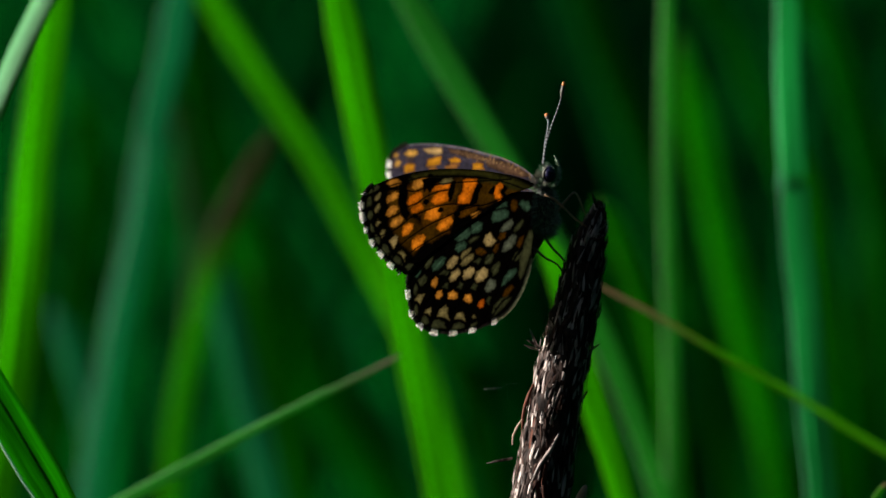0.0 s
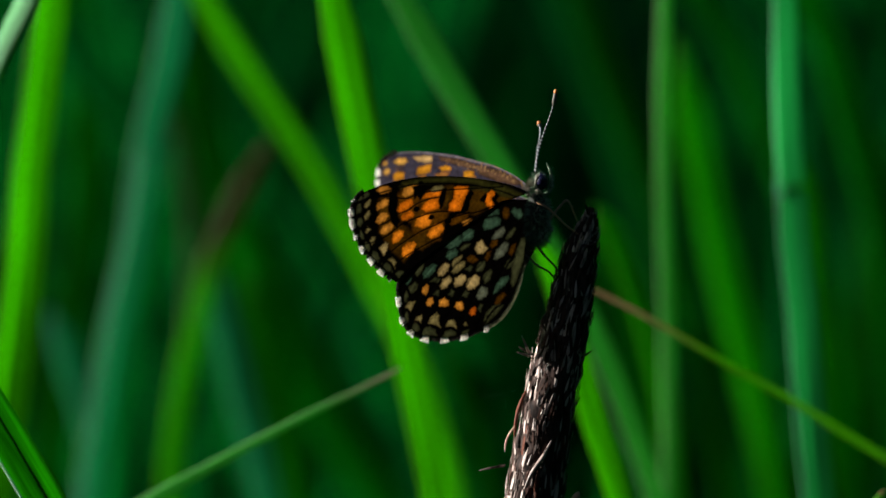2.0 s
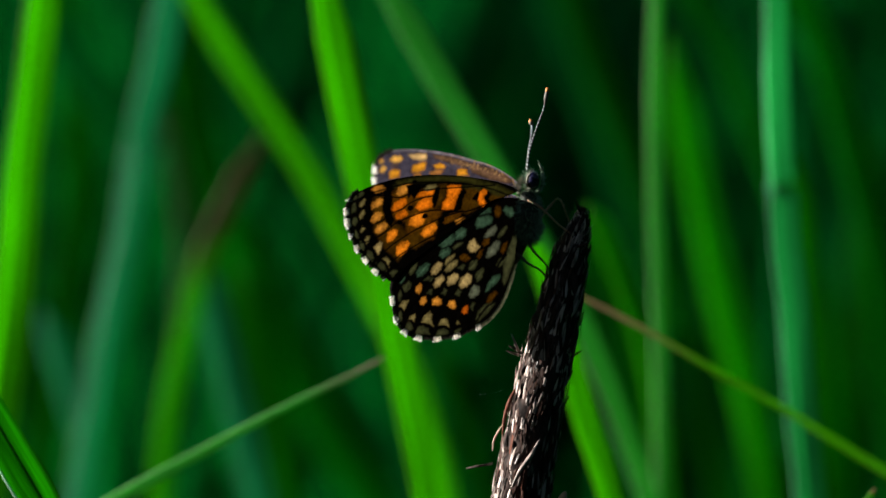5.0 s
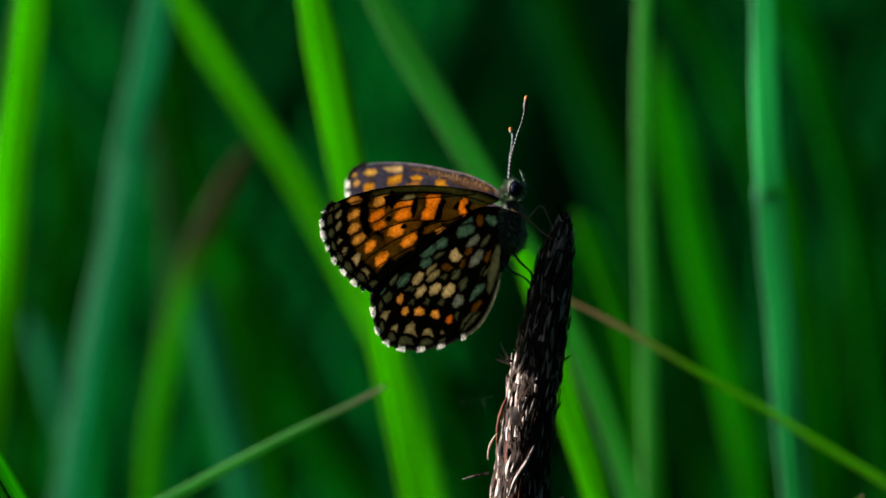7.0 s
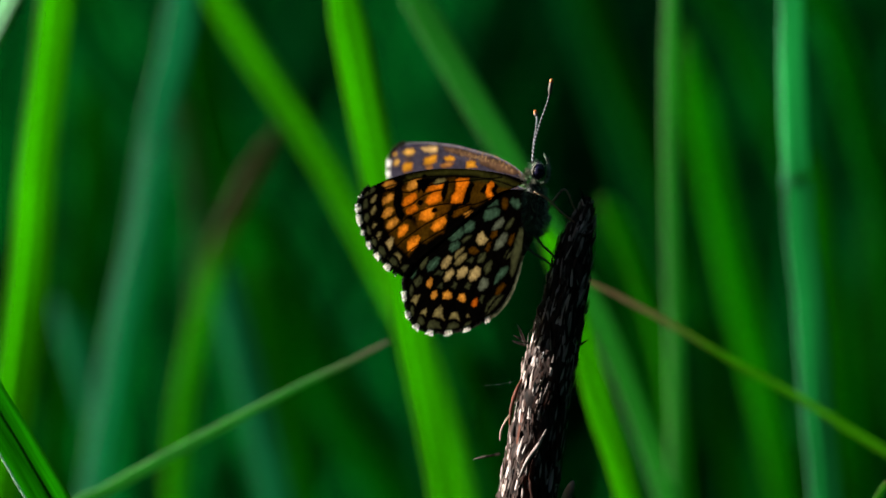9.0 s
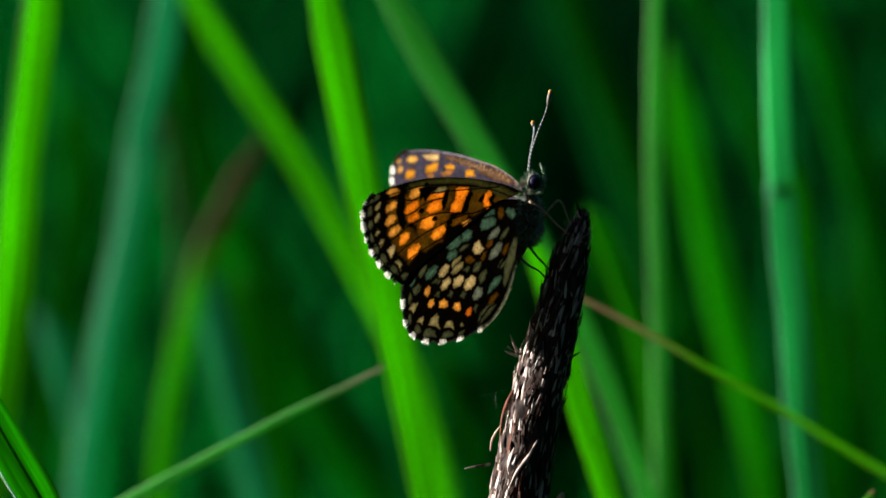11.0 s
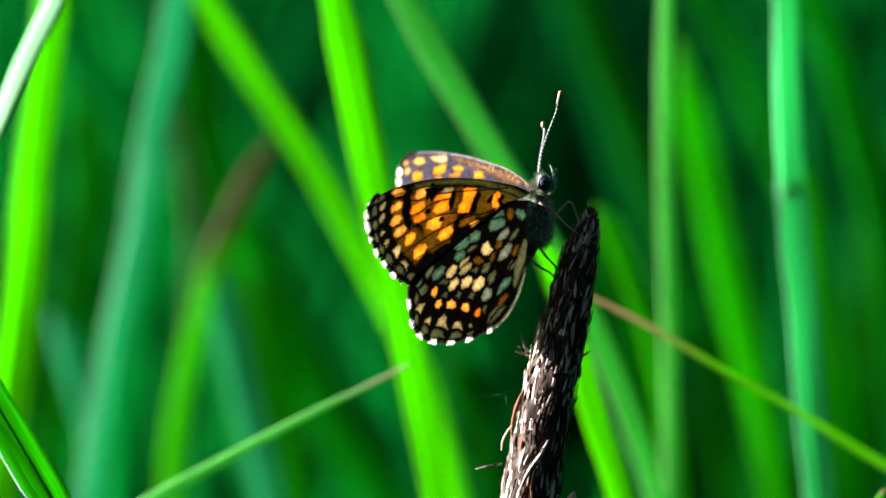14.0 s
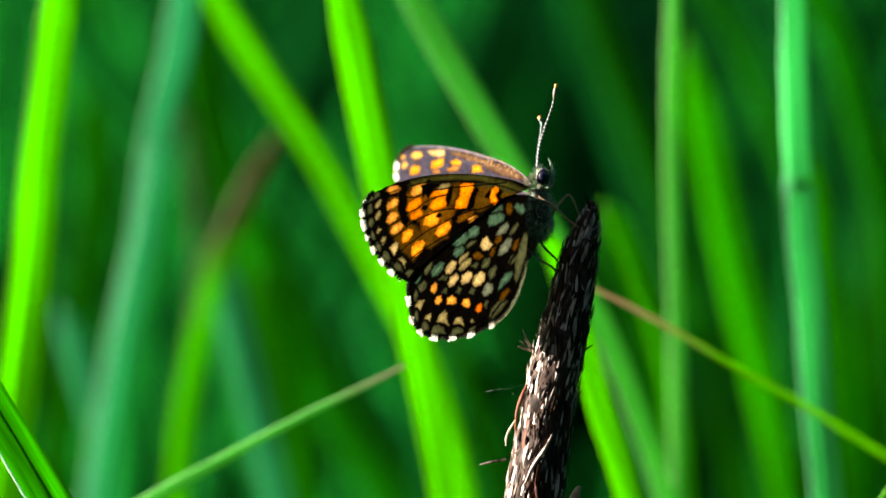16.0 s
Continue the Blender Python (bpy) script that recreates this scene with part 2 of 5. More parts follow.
def leaf_mesh(name, points, width, roll, mat, n=60, fold=0.38, grow=0.12, thick=0.00025, base=0.6):
    """A sedge leaf with a keeled cross-section; points run from the root to the tip."""
    line = glide(points, n)
    bm = bmesh.new()
    layer = bm.loops.layers.uv.new("UVMap")
    steps = (-1.0, -0.6, -0.25, 0.0, 0.25, 0.6, 1.0)
    rings, places = [], {}
    for k, p in enumerate(line):
        s = k / n
        t = (line[min(k + 1, n)] - line[max(k - 1, 0)]).normalized()
        side = t.cross(Vector((0, -1, 0)))
        side = side.normalized() if side.length > 0.05 else Vector((1, 0, 0))
        face = side.cross(t).normalized()
        turn = Matrix.Rotation(radians(roll + 10 * math.sin(3 * s + len(points))), 3, t)
        side, face = turn @ side, turn @ face
        half = width * MM / 2 * min(1, base + s) * min(1, ((1 - s) / grow) ** 0.7 + 0.04)
        half *= 1 + 0.05 * noise.noise(p * 40)
        ring = []
        for sgn in (1, -1):
            for a in (steps if sgn == 1 else steps[::-1]):
                bow = fold * half * (abs(a) - 0.35 * a * a)
                v = bm.verts.new(p + side * (a * half) + face * (bow + sgn * thick / 2))
                places[v] = (a * 0.5 + 0.5, s)
                ring.append(v)
        rings.append(ring)
    m = len(rings[0])
    for r0, r1 in zip(rings, rings[1:]):
        for j in range(m):
            f = bm.faces.new((r0[j], r0[(j + 1) % m], r1[(j + 1) % m], r1[j]))
            for lp in f.loops:
                lp[layer].uv = places[lp.vert]
    bm.faces.new(rings[0][::-1])
    bm.faces.new(rings[-1])
    leaf = part(name, bm, mat)
    rib = bmesh.new()
    layer = rib.loops.layers.uv.new("UVMap")
    tube(rib, [p for p in line[:-2]], [width * MM * 0.035 * min(1, (1 - k / n) * 4 + 0.15) for k in range(n - 1)], 6)
    for f in rib.faces:
        for lp in f.loops:
            lp[layer].uv = (0.5, 0.5)
    part("midrib", rib, RIB_MAT, leaf, "raised paler midrib")
    return leaf


# ---- ground ----
def build_ground():
    bm = bmesh.new()
    rings = [0.0, 0.3, 0.7, 1.2, 2, 3.5, 6, 10, 20, 50, 150, 600]
    last = [bm.verts.new((0, 0.5, 0))]
    for r in rings[1:]:
        ring = []
        for j in range(40):
            w = 2 * math.pi * j / 40
            p = Vector((r * math.cos(w), 0.5 + r * math.sin(w), 0))
            p.z = 0.015 * noise.noise(p * 2.0) if r < 30 else 0
            ring.append(bm.verts.new(p))
        for j in range(40):
            if len(last) == 1:
                bm.faces.new((last[0], ring[j], ring[(j + 1) % 40]))
            else:
                bm.faces.new((last[j], ring[j], ring[(j + 1) % 40], last[(j + 1) % 40]))
        last = ring
    g = part("ground", bm, ground_material())
    tagged(g, "dark damp meadow soil under dense sedge", "ground", kind="structure")


build_ground()


def thicket(name, count, place, tall, widths, seed, mat, label, open_patch=None):
    """Many leaves that nobody could count, joined in one mesh. place(rng) gives the root of each."""
    rng = np.random.default_rng(seed)
    verts, faces, uv = [], [], []
    n = 9
    for k in range(count):
        x, y, limit = place(rng)
        h = min(rng.uniform(*tall), limit)
        wd = rng.uniform(*widths) * MM / 2
        lean, az = min(0.35, max(-0.35, rng.normal(0, 0.18))), rng.uniform(0, 2 * math.pi)
        bend = min(0.3, max(-0.3, rng.normal(0, 0.2)))
        turn = rng.uniform(-1.4, 1.4)
        cx, cy = math.cos(turn), math.sin(turn)
        if open_patch:  # the sparse spot where one looks deep into the meadow
            s = min(1, (EYE.z - 0.14 * (y - EYE.y)) / h)
            if open_patch[0] < (x + h * (lean * s + bend * s * s)) / (y - EYE.y) < open_patch[1]:
                continue
        base = len(verts)
        for i in range(n):
            s = i / (n - 1)
            px = x + h * (lean * s + bend * s * s)
            py = y + 0.2 * h * math.sin(az) * s * s
            pz = h * s * (1 - 0.12 * bend * bend * s) - 0.01
            w = wd * min(1, 0.6 + s) * min(1, ((1 - s) / 0.3) ** 0.7 + 0.03)
            verts += [(px - cx * w, py - cy * w, pz), (px + 0.3 * w * cy, py - 0.35 * w * cx, pz), (px + cx * w, py + cy * w, pz)]
            uv += [(0, s), (0.5, s), (1, s)]
            if i:
                a = base + 3 * i
                faces += [(a - 3, a - 2, a + 1, a), (a - 2, a - 1, a + 2, a + 1)]
    me = bpy.data.meshes.new(name)
    me.from_pydata(verts, [], faces)
    layer = me.uv_layers.new(name="UVMap")
    index = np.zeros(len(me.loops), dtype=np.int32)
    me.loops.foreach_get("vertex_index", index)
    layer.data.foreach_set("uv", np.array(uv, dtype=np.float32)[index].ravel())
    me.materials.append(mat)
    me.polygons.foreach_set("use_smooth", np.ones(len(me.polygons), dtype=bool))
    return tagged(new(name, me), label, "grass", kind="stuff")


def strip(near, far, spread, widen):
    def place(rng):
        y = near + (far - near) * rng.random() ** 1.3
        half = spread + widen * (y + 0.4)
        return rng.uniform(-half, half), y, 2.0
    return place


def box_of(x0, x1, y0, y1, limit):
    return lambda rng: (rng.uniform(x0, x1), rng.uniform(y0, y1), limit)


thicket("sedge_thicket", 420, strip(0.4, 1.1, 0.12, 0.25), (0.4, 0.8), (3, 7), 3, LEAF["shade"], "dense green sedge leaves, half shade painted into their colour", (0.025, 0.052))
thicket("sedge_thicket", 2200, strip(1.0, 2.6, 0.4, 0.4), (0.3, 0.75), (4, 9), 5, LEAF["deep"], "dense sedge leaves in the meadow, shade painted into their dark colour")
thicket("meadow_grass", 6000, strip(2.4, 9.0, 1.2, 0.5), (0.25, 0.6), (5, 12), 7, LEAF["deep"], "distant meadow grass, shade painted into its dark green")
# unseen sedge added at both sides and behind the camera to cut sky light
thicket("sedge_thicket", 2500, box_of(0.5, 1.3, -1.0, 1.2, 2.0), (0.7, 1.3), (6, 10), 9, LEAF["deep"], "unseen tall sedge added beside the spike to block sky light")
thicket("sedge_thicket", 3000, box_of(-1.0, 1.2, -1.4, -0.7, 2.0), (0.7, 1.4), (6, 10), 10, LEAF["deep"], "unseen tall sedge added behind the camera to block sky light")
thicket("sedge_thicket", 1200, box_of(-1.6, -0.6, -0.9, 1.0, 0.48), (0.25, 0.48), (5, 9), 12, LEAF["shade"], "unseen low sedge added on the sunny side")

# ---- sedge leaves ----
LEAF_LABEL = {"teal": "pale bluish-green sedge leaf with a satin sheen",
              "fresh": "bright yellow-green sedge leaf with a keeled midrib",
              "olive": "long arching olive-green sedge leaf",
              "pale": "narrow pale grey-green sedge leaf",
              "blue": "dull bluish-green sedge leaf with a satin sheen",
              "mid": "plain green keeled sedge leaf",
              "waxy": "sunlit waxy pale green sedge leaf",
              "dull": "withered grey-brown sedge leaf",
              "greytip": "thin grey-green sedge leaf with a dry tip",
              "soft": "soft green sedge leaf with light shade put into its colour",
              "dimgreen": "dark green sedge leaf with its shade painted in",
              "dimteal": "dark bluish-green sedge leaf with its shade painted in",
              "brownlong": "green sedge leaf with a long withered brown tip",
              "tantip": "thin arching green sedge leaf with a long tan tip",
              "browntip": "thin green sedge leaf with a dry brown tip"}


def sedge_leaf(points, width, kind, roll, grow=0.12, fold=0.38):
    ob = leaf_mesh("sedge_leaf", points, width, roll, LEAF[kind], fold=fold, grow=grow)
    return tagged(ob, LEAF_LABEL[kind], "grass leaf", "sedge leaves")


# each leaf: its line from root to tip, width in millimetres, kind, roll
sedge_leaf([(0.0267, 0.0600, -0.0100), (0.0226, 0.0560, 0.2000), (0.0111, 0.0580, 0.4200), (-0.0007, 0.0620, 0.5107), (-0.0017, 0.0620, 0.5167), (-0.0029, 0.0620, 0.5233), (-0.0042, 0.0620, 0.5298), (-0.0054, 0.0620, 0.5363), (-0.0067, 0.0620, 0.5428), (-0.0081, 0.0620, 0.5493), (-0.0094, 0.0620, 0.5557), (-0.0106, 0.0620, 0.5621), (-0.0119, 0.0620, 0.5685), (-0.0215, 0.0620, 0.6176)],
           4.9, "fresh", 38)
sedge_leaf([(0.0395, 0.1260, -0.0100), (0.0334, 0.1220, 0.2000), (0.0166, 0.1240, 0.4200), (0.0021, 0.1280, 0.4958), (0.0002, 0.1280, 0.5034), (-0.0022, 0.1280, 0.5110), (-0.0054, 0.1280, 0.5186), (-0.0087, 0.1280, 0.5253), (-0.0125, 0.1280, 0.5328), (-0.0165, 0.1280, 0.5402), (-0.0211, 0.1280, 0.5476), (-0.0259, 0.1280, 0.5550), (-0.0306, 0.1280, 0.5627), (-0.0566, 0.1280, 0.6054)],
           4.7, "fresh", 50)
sedge_leaf([(0.0795, 0.0830, -0.0100), (0.0712, 0.0790, 0.2000), (0.0484, 0.0810, 0.4200), (0.0261, 0.0850, 0.5055), (0.0235, 0.0850, 0.5132), (0.0209, 0.0850, 0.5201), (0.0180, 0.0850, 0.5270), (0.0149, 0.0850, 0.5332), (0.0113, 0.0850, 0.5393), (0.0074, 0.0850, 0.5461), (0.0034, 0.0850, 0.5529), (-0.0005, 0.0850, 0.5597), (-0.0045, 0.0850, 0.5667), (-0.0292, 0.0850, 0.6102)],
           3.8, "pale", 42)
sedge_leaf([(0.0289, 0.0950, -0.0100), (0.0288, 0.0910, 0.2000), (0.0286, 0.0930, 0.4200), (0.0284, 0.0970, 0.5028), (0.0283, 0.0970, 0.5149), (0.0280, 0.0970, 0.5234), (0.0276, 0.0970, 0.5340), (0.0272, 0.0970, 0.5445), (0.0270, 0.0970, 0.5549), (0.0272, 0.0970, 0.5656), (0.0280, 0.0970, 0.6156)],
           2.2, "pale", 38)
sedge_leaf([(0.0491, 0.1130, -0.0100), (0.0461, 0.1090, 0.2000), (0.0380, 0.1110, 0.4200), (0.0307, 0.1150, 0.4988), (0.0290, 0.1150, 0.5128), (0.0271, 0.1150, 0.5202), (0.0252, 0.1150, 0.5260), (0.0232, 0.1150, 0.5311), (0.0214, 0.1150, 0.5351), (0.0197, 0.1150, 0.5377)],
           3.9, "olive", 40)
sedge_leaf([(0.0492, 0.1430, -0.0100), (0.0459, 0.1390, 0.2000), (0.0370, 0.1410, 0.4200), (0.0297, 0.1450, 0.4920), (0.0279, 0.1450, 0.5053), (0.0257, 0.1450, 0.5139), (0.0236, 0.1450, 0.5209), (0.0218, 0.1450, 0.5263), (0.0201, 0.1450, 0.5314)],
           4.6, "soft", 40)
sedge_leaf([(0.0662, 0.0530, -0.0100), (0.0593, 0.0490, 0.2000), (0.0402, 0.0510, 0.4200), (0.0203, 0.0550, 0.5123), (0.0188, 0.0550, 0.5175), (0.0172, 0.0550, 0.5221), (0.0155, 0.0550, 0.5285), (0.0137, 0.0550, 0.5350), (0.0119, 0.0550, 0.5401), (0.0102, 0.0550, 0.5439)],
           3.3, "fresh", 42)
sedge_leaf([(0.0795, 0.1980, -0.0100), (0.0744, 0.1940, 0.2000), (0.0606, 0.1960, 0.4200), (0.0513, 0.2000, 0.4795), (0.0489, 0.2000, 0.4909), (0.0465, 0.2000, 0.5004), (0.0438, 0.2000, 0.5098), (0.0414, 0.2000, 0.5193), (0.0390, 0.2000, 0.5295), (0.0365, 0.2000, 0.5405), (0.0350, 0.2000, 0.5506)],
           6.6, "olive", 35)
sedge_leaf([(0.0782, 0.2380, -0.0100), (0.0757, 0.2340, 0.2000), (0.0690, 0.2360, 0.4200), (0.0651, 0.2400, 0.4705), (0.0618, 0.2400, 0.5020), (0.0580, 0.2400, 0.5157), (0.0538, 0.2400, 0.5267), (0.0498, 0.2400, 0.5362), (0.0458, 0.2400, 0.5447), (0.0405, 0.2400, 0.5537), (0.0151, 0.2400, 0.5968)],
           5.4, "soft", 35)
sedge_leaf([(0.0685, 0.1180, -0.0100), (0.0658, 0.1140, 0.2000), (0.0582, 0.1160, 0.4200), (0.0516, 0.1200, 0.4976), (0.0504, 0.1200, 0.5081), (0.0495, 0.1200, 0.5193), (0.0484, 0.1200, 0.5289), (0.0472, 0.1200, 0.5377), (0.0454, 0.1200, 0.5450)],
           3.1, "olive", 38)
sedge_leaf([(-0.0746, 0.0810, -0.0100), (-0.0714, 0.0770, 0.2000), (-0.0624, 0.0790, 0.4200), (-0.0537, 0.0830, 0.5060), (-0.0518, 0.0830, 0.5198), (-0.0506, 0.0830, 0.5287), (-0.0497, 0.0830, 0.5362), (-0.0488, 0.0830, 0.5464), (-0.0475, 0.0830, 0.5565), (-0.0462, 0.0830, 0.5669), (-0.0403, 0.0830, 0.6165)],
           5.9, "fresh", 42)
sedge_leaf([(-0.0760, 0.1480, -0.0100), (-0.0715, 0.1440, 0.2000), (-0.0592, 0.1460, 0.4200), (-0.0492, 0.1500, 0.4908), (-0.0473, 0.1500, 0.5012), (-0.0458, 0.1500, 0.5106), (-0.0439, 0.1500, 0.5193), (-0.0419, 0.1500, 0.5279), (-0.0407, 0.1500, 0.5357), (-0.0390, 0.1500, 0.5449), (-0.0369, 0.1500, 0.5526), (-0.0355, 0.1500, 0.5607), (-0.0270, 0.1500, 0.6100)],
           5.2, "teal", 38)
sedge_leaf([(-0.0639, 0.1380, -0.0100), (-0.0612, 0.1340, 0.2000), (-0.0538, 0.1360, 0.4200), (-0.0477, 0.1400, 0.4931), (-0.0469, 0.1400, 0.5001), (-0.0454, 0.1400, 0.5079), (-0.0442, 0.1400, 0.5156), (-0.0423, 0.1400, 0.5248), (-0.0408, 0.1400, 0.5317), (-0.0395, 0.1400, 0.5424)],
           3.3, "teal", 62)
sedge_leaf([(-0.0633, 0.1880, -0.0100), (-0.0606, 0.1840, 0.2000), (-0.0533, 0.1860, 0.4200), (-0.0482, 0.1900, 0.4818), (-0.0467, 0.1900, 0.4955), (-0.0449, 0.1900, 0.5048), (-0.0428, 0.1900, 0.5149), (-0.0412, 0.1900, 0.5233), (-0.0387, 0.1900, 0.5359)],
           4.3, "blue", 40)
sedge_leaf([(-0.0437, 0.1980, -0.0100), (-0.0452, 0.1940, 0.2000), (-0.0491, 0.1960, 0.4200), (-0.0517, 0.2000, 0.4795), (-0.0523, 0.2000, 0.4901), (-0.0542, 0.2000, 0.4970), (-0.0559, 0.2000, 0.5030), (-0.0583, 0.2000, 0.5095)],
           4.2, "teal", 40)
sedge_leaf([(-0.0537, 0.1610, -0.0100), (-0.0511, 0.1570, 0.2000), (-0.0439, 0.1590, 0.4200), (-0.0384, 0.1630, 0.4879), (-0.0370, 0.1630, 0.5009), (-0.0352, 0.1630, 0.5106), (-0.0336, 0.1630, 0.5171), (-0.0320, 0.1630, 0.5235), (-0.0296, 0.1630, 0.5291), (-0.0264, 0.1630, 0.5354), (-0.0233, 0.1630, 0.5403)],
           3.8, "brownlong", 40)
sedge_leaf([(0.0050, 0.1680, -0.0100), (-0.0001, 0.1640, 0.2000), (-0.0139, 0.1660, 0.4200), (-0.0244, 0.1700, 0.4863), (-0.0260, 0.1700, 0.4937), (-0.0275, 0.1700, 0.5003), (-0.0296, 0.1700, 0.5093), (-0.0315, 0.1700, 0.5167), (-0.0332, 0.1700, 0.5232)],
           4.8, "teal", 35)
sedge_leaf([(-0.0544, 0.1980, -0.0100), (-0.0519, 0.1940, 0.2000), (-0.0451, 0.1960, 0.4200), (-0.0405, 0.2000, 0.4795), (-0.0388, 0.2000, 0.4961), (-0.0373, 0.2000, 0.5064), (-0.0369, 0.2000, 0.5158), (-0.0372, 0.2000, 0.5252), (-0.0380, 0.2000, 0.5320), (-0.0394, 0.2000, 0.5380), (-0.0408, 0.2000, 0.5422)],
           2.6, "dull", 30)
sedge_leaf([(0.0692, 0.2480, -0.0100), (0.0544, 0.2440, 0.2000), (0.0134, 0.2460, 0.4200), (-0.0090, 0.2500, 0.4682), (-0.0154, 0.2500, 0.4787), (-0.0209, 0.2500, 0.4900), (-0.0259, 0.2500, 0.5012), (-0.0305, 0.2500, 0.5114), (-0.0345, 0.2500, 0.5207)],
           8.0, "soft", 30)
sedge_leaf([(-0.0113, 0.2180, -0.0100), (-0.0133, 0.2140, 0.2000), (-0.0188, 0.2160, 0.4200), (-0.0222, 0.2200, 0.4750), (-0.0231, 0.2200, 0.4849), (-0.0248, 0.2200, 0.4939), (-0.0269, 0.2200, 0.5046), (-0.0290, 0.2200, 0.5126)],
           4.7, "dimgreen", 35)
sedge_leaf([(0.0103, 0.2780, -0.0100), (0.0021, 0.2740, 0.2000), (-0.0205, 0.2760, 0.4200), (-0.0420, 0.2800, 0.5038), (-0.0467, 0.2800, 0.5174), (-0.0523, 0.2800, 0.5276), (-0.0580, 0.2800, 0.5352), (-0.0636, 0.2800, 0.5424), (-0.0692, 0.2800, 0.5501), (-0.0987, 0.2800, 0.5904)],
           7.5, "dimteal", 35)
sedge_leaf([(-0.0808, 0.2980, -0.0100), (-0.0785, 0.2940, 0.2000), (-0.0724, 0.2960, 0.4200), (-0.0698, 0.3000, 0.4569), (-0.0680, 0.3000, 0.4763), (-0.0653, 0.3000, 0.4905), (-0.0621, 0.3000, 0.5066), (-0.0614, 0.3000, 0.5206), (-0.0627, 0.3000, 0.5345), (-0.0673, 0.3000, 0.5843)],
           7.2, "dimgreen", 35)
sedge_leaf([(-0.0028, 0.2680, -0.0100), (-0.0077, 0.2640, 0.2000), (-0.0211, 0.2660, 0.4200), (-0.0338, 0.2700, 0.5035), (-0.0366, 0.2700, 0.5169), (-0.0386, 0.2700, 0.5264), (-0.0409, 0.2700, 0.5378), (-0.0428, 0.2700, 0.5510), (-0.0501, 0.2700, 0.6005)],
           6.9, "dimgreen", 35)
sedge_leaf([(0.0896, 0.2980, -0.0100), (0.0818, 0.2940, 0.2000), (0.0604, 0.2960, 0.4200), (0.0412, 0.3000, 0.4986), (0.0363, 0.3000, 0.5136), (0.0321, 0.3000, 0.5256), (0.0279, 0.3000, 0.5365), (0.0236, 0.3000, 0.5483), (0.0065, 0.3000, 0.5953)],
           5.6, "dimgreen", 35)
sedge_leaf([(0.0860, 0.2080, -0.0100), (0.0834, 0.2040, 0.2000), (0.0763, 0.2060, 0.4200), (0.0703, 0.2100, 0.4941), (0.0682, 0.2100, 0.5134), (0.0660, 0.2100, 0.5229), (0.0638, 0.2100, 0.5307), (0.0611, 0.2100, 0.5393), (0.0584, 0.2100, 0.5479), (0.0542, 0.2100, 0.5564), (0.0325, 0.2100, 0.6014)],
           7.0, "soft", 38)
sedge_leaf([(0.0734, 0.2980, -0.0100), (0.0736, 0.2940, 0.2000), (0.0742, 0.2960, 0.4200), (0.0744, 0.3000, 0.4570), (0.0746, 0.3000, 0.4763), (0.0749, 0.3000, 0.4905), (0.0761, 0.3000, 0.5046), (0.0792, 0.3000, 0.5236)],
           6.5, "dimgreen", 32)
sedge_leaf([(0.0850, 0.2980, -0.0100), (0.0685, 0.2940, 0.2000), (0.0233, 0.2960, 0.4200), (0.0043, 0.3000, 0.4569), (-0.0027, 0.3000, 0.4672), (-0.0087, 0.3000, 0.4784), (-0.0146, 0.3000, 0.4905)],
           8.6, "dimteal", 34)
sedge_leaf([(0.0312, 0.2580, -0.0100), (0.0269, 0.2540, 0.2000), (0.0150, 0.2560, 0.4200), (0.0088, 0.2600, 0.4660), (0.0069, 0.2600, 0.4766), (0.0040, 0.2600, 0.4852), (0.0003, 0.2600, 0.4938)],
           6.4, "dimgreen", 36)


def swaying(points, width, kind, roll, grow, fold=0.38):
    """A leaf with its origin at the root, so that it can sway."""
    root = Vector(points[0])
    ob = sedge_leaf([Vector(p) - root for p in points], width, kind, roll, grow, fold)
    ob.location = root
    return ob, root


tip_leaf, TIP_ROOT = swaying([(-0.2321, 0.0340, -0.0100), (-0.2033, 0.0300, 0.2000), (-0.1241, 0.0320, 0.4200), (-0.0413, 0.0360, 0.5121), (-0.0342, 0.0360, 0.5160), (-0.0302, 0.0360, 0.5183), (-0.0253, 0.0360, 0.5210), (-0.0198, 0.0360, 0.5240), (-0.0143, 0.0360, 0.5269), (-0.0083, 0.0360, 0.5298), (-0.0041, 0.0360, 0.5320)],
           1.7, "greytip", 40, 0.5)
thin_leaf, THIN_ROOT = swaying([(0.2551, 0.0480, -0.0100), (0.2263, 0.0440, 0.2000), (0.1471, 0.0460, 0.4200), (0.0703, 0.0500, 0.5052), (0.0605, 0.0482, 0.5121), (0.0507, 0.0464, 0.5184), (0.0436, 0.0447, 0.5230), (0.0378, 0.0429, 0.5269), (0.0315, 0.0411, 0.5307), (0.0258, 0.0393, 0.5344), (0.0208, 0.0376, 0.5375), (0.0165, 0.0358, 0.5400), (0.0134, 0.0340, 0.5417)],
           1.5, "tantip", 52, 0.85)
tall_leaf, TALL_ROOT = swaying([(-0.1223, -0.0330, -0.0100), (-0.1126, -0.0370, 0.2000), (-0.0857, -0.0350, 0.4200), (-0.0428, -0.0310, 0.5606), (-0.0404, -0.0310, 0.5664), (-0.0391, -0.0310, 0.5694), (-0.0378, -0.0310, 0.5722), (-0.0365, -0.0310, 0.5747), (-0.0352, -0.0310, 0.5772), (-0.0346, -0.0310, 0.5787), (-0.0141, -0.0310, 0.6243)],
           2.6, "waxy", -50, 0.12, -0.35)
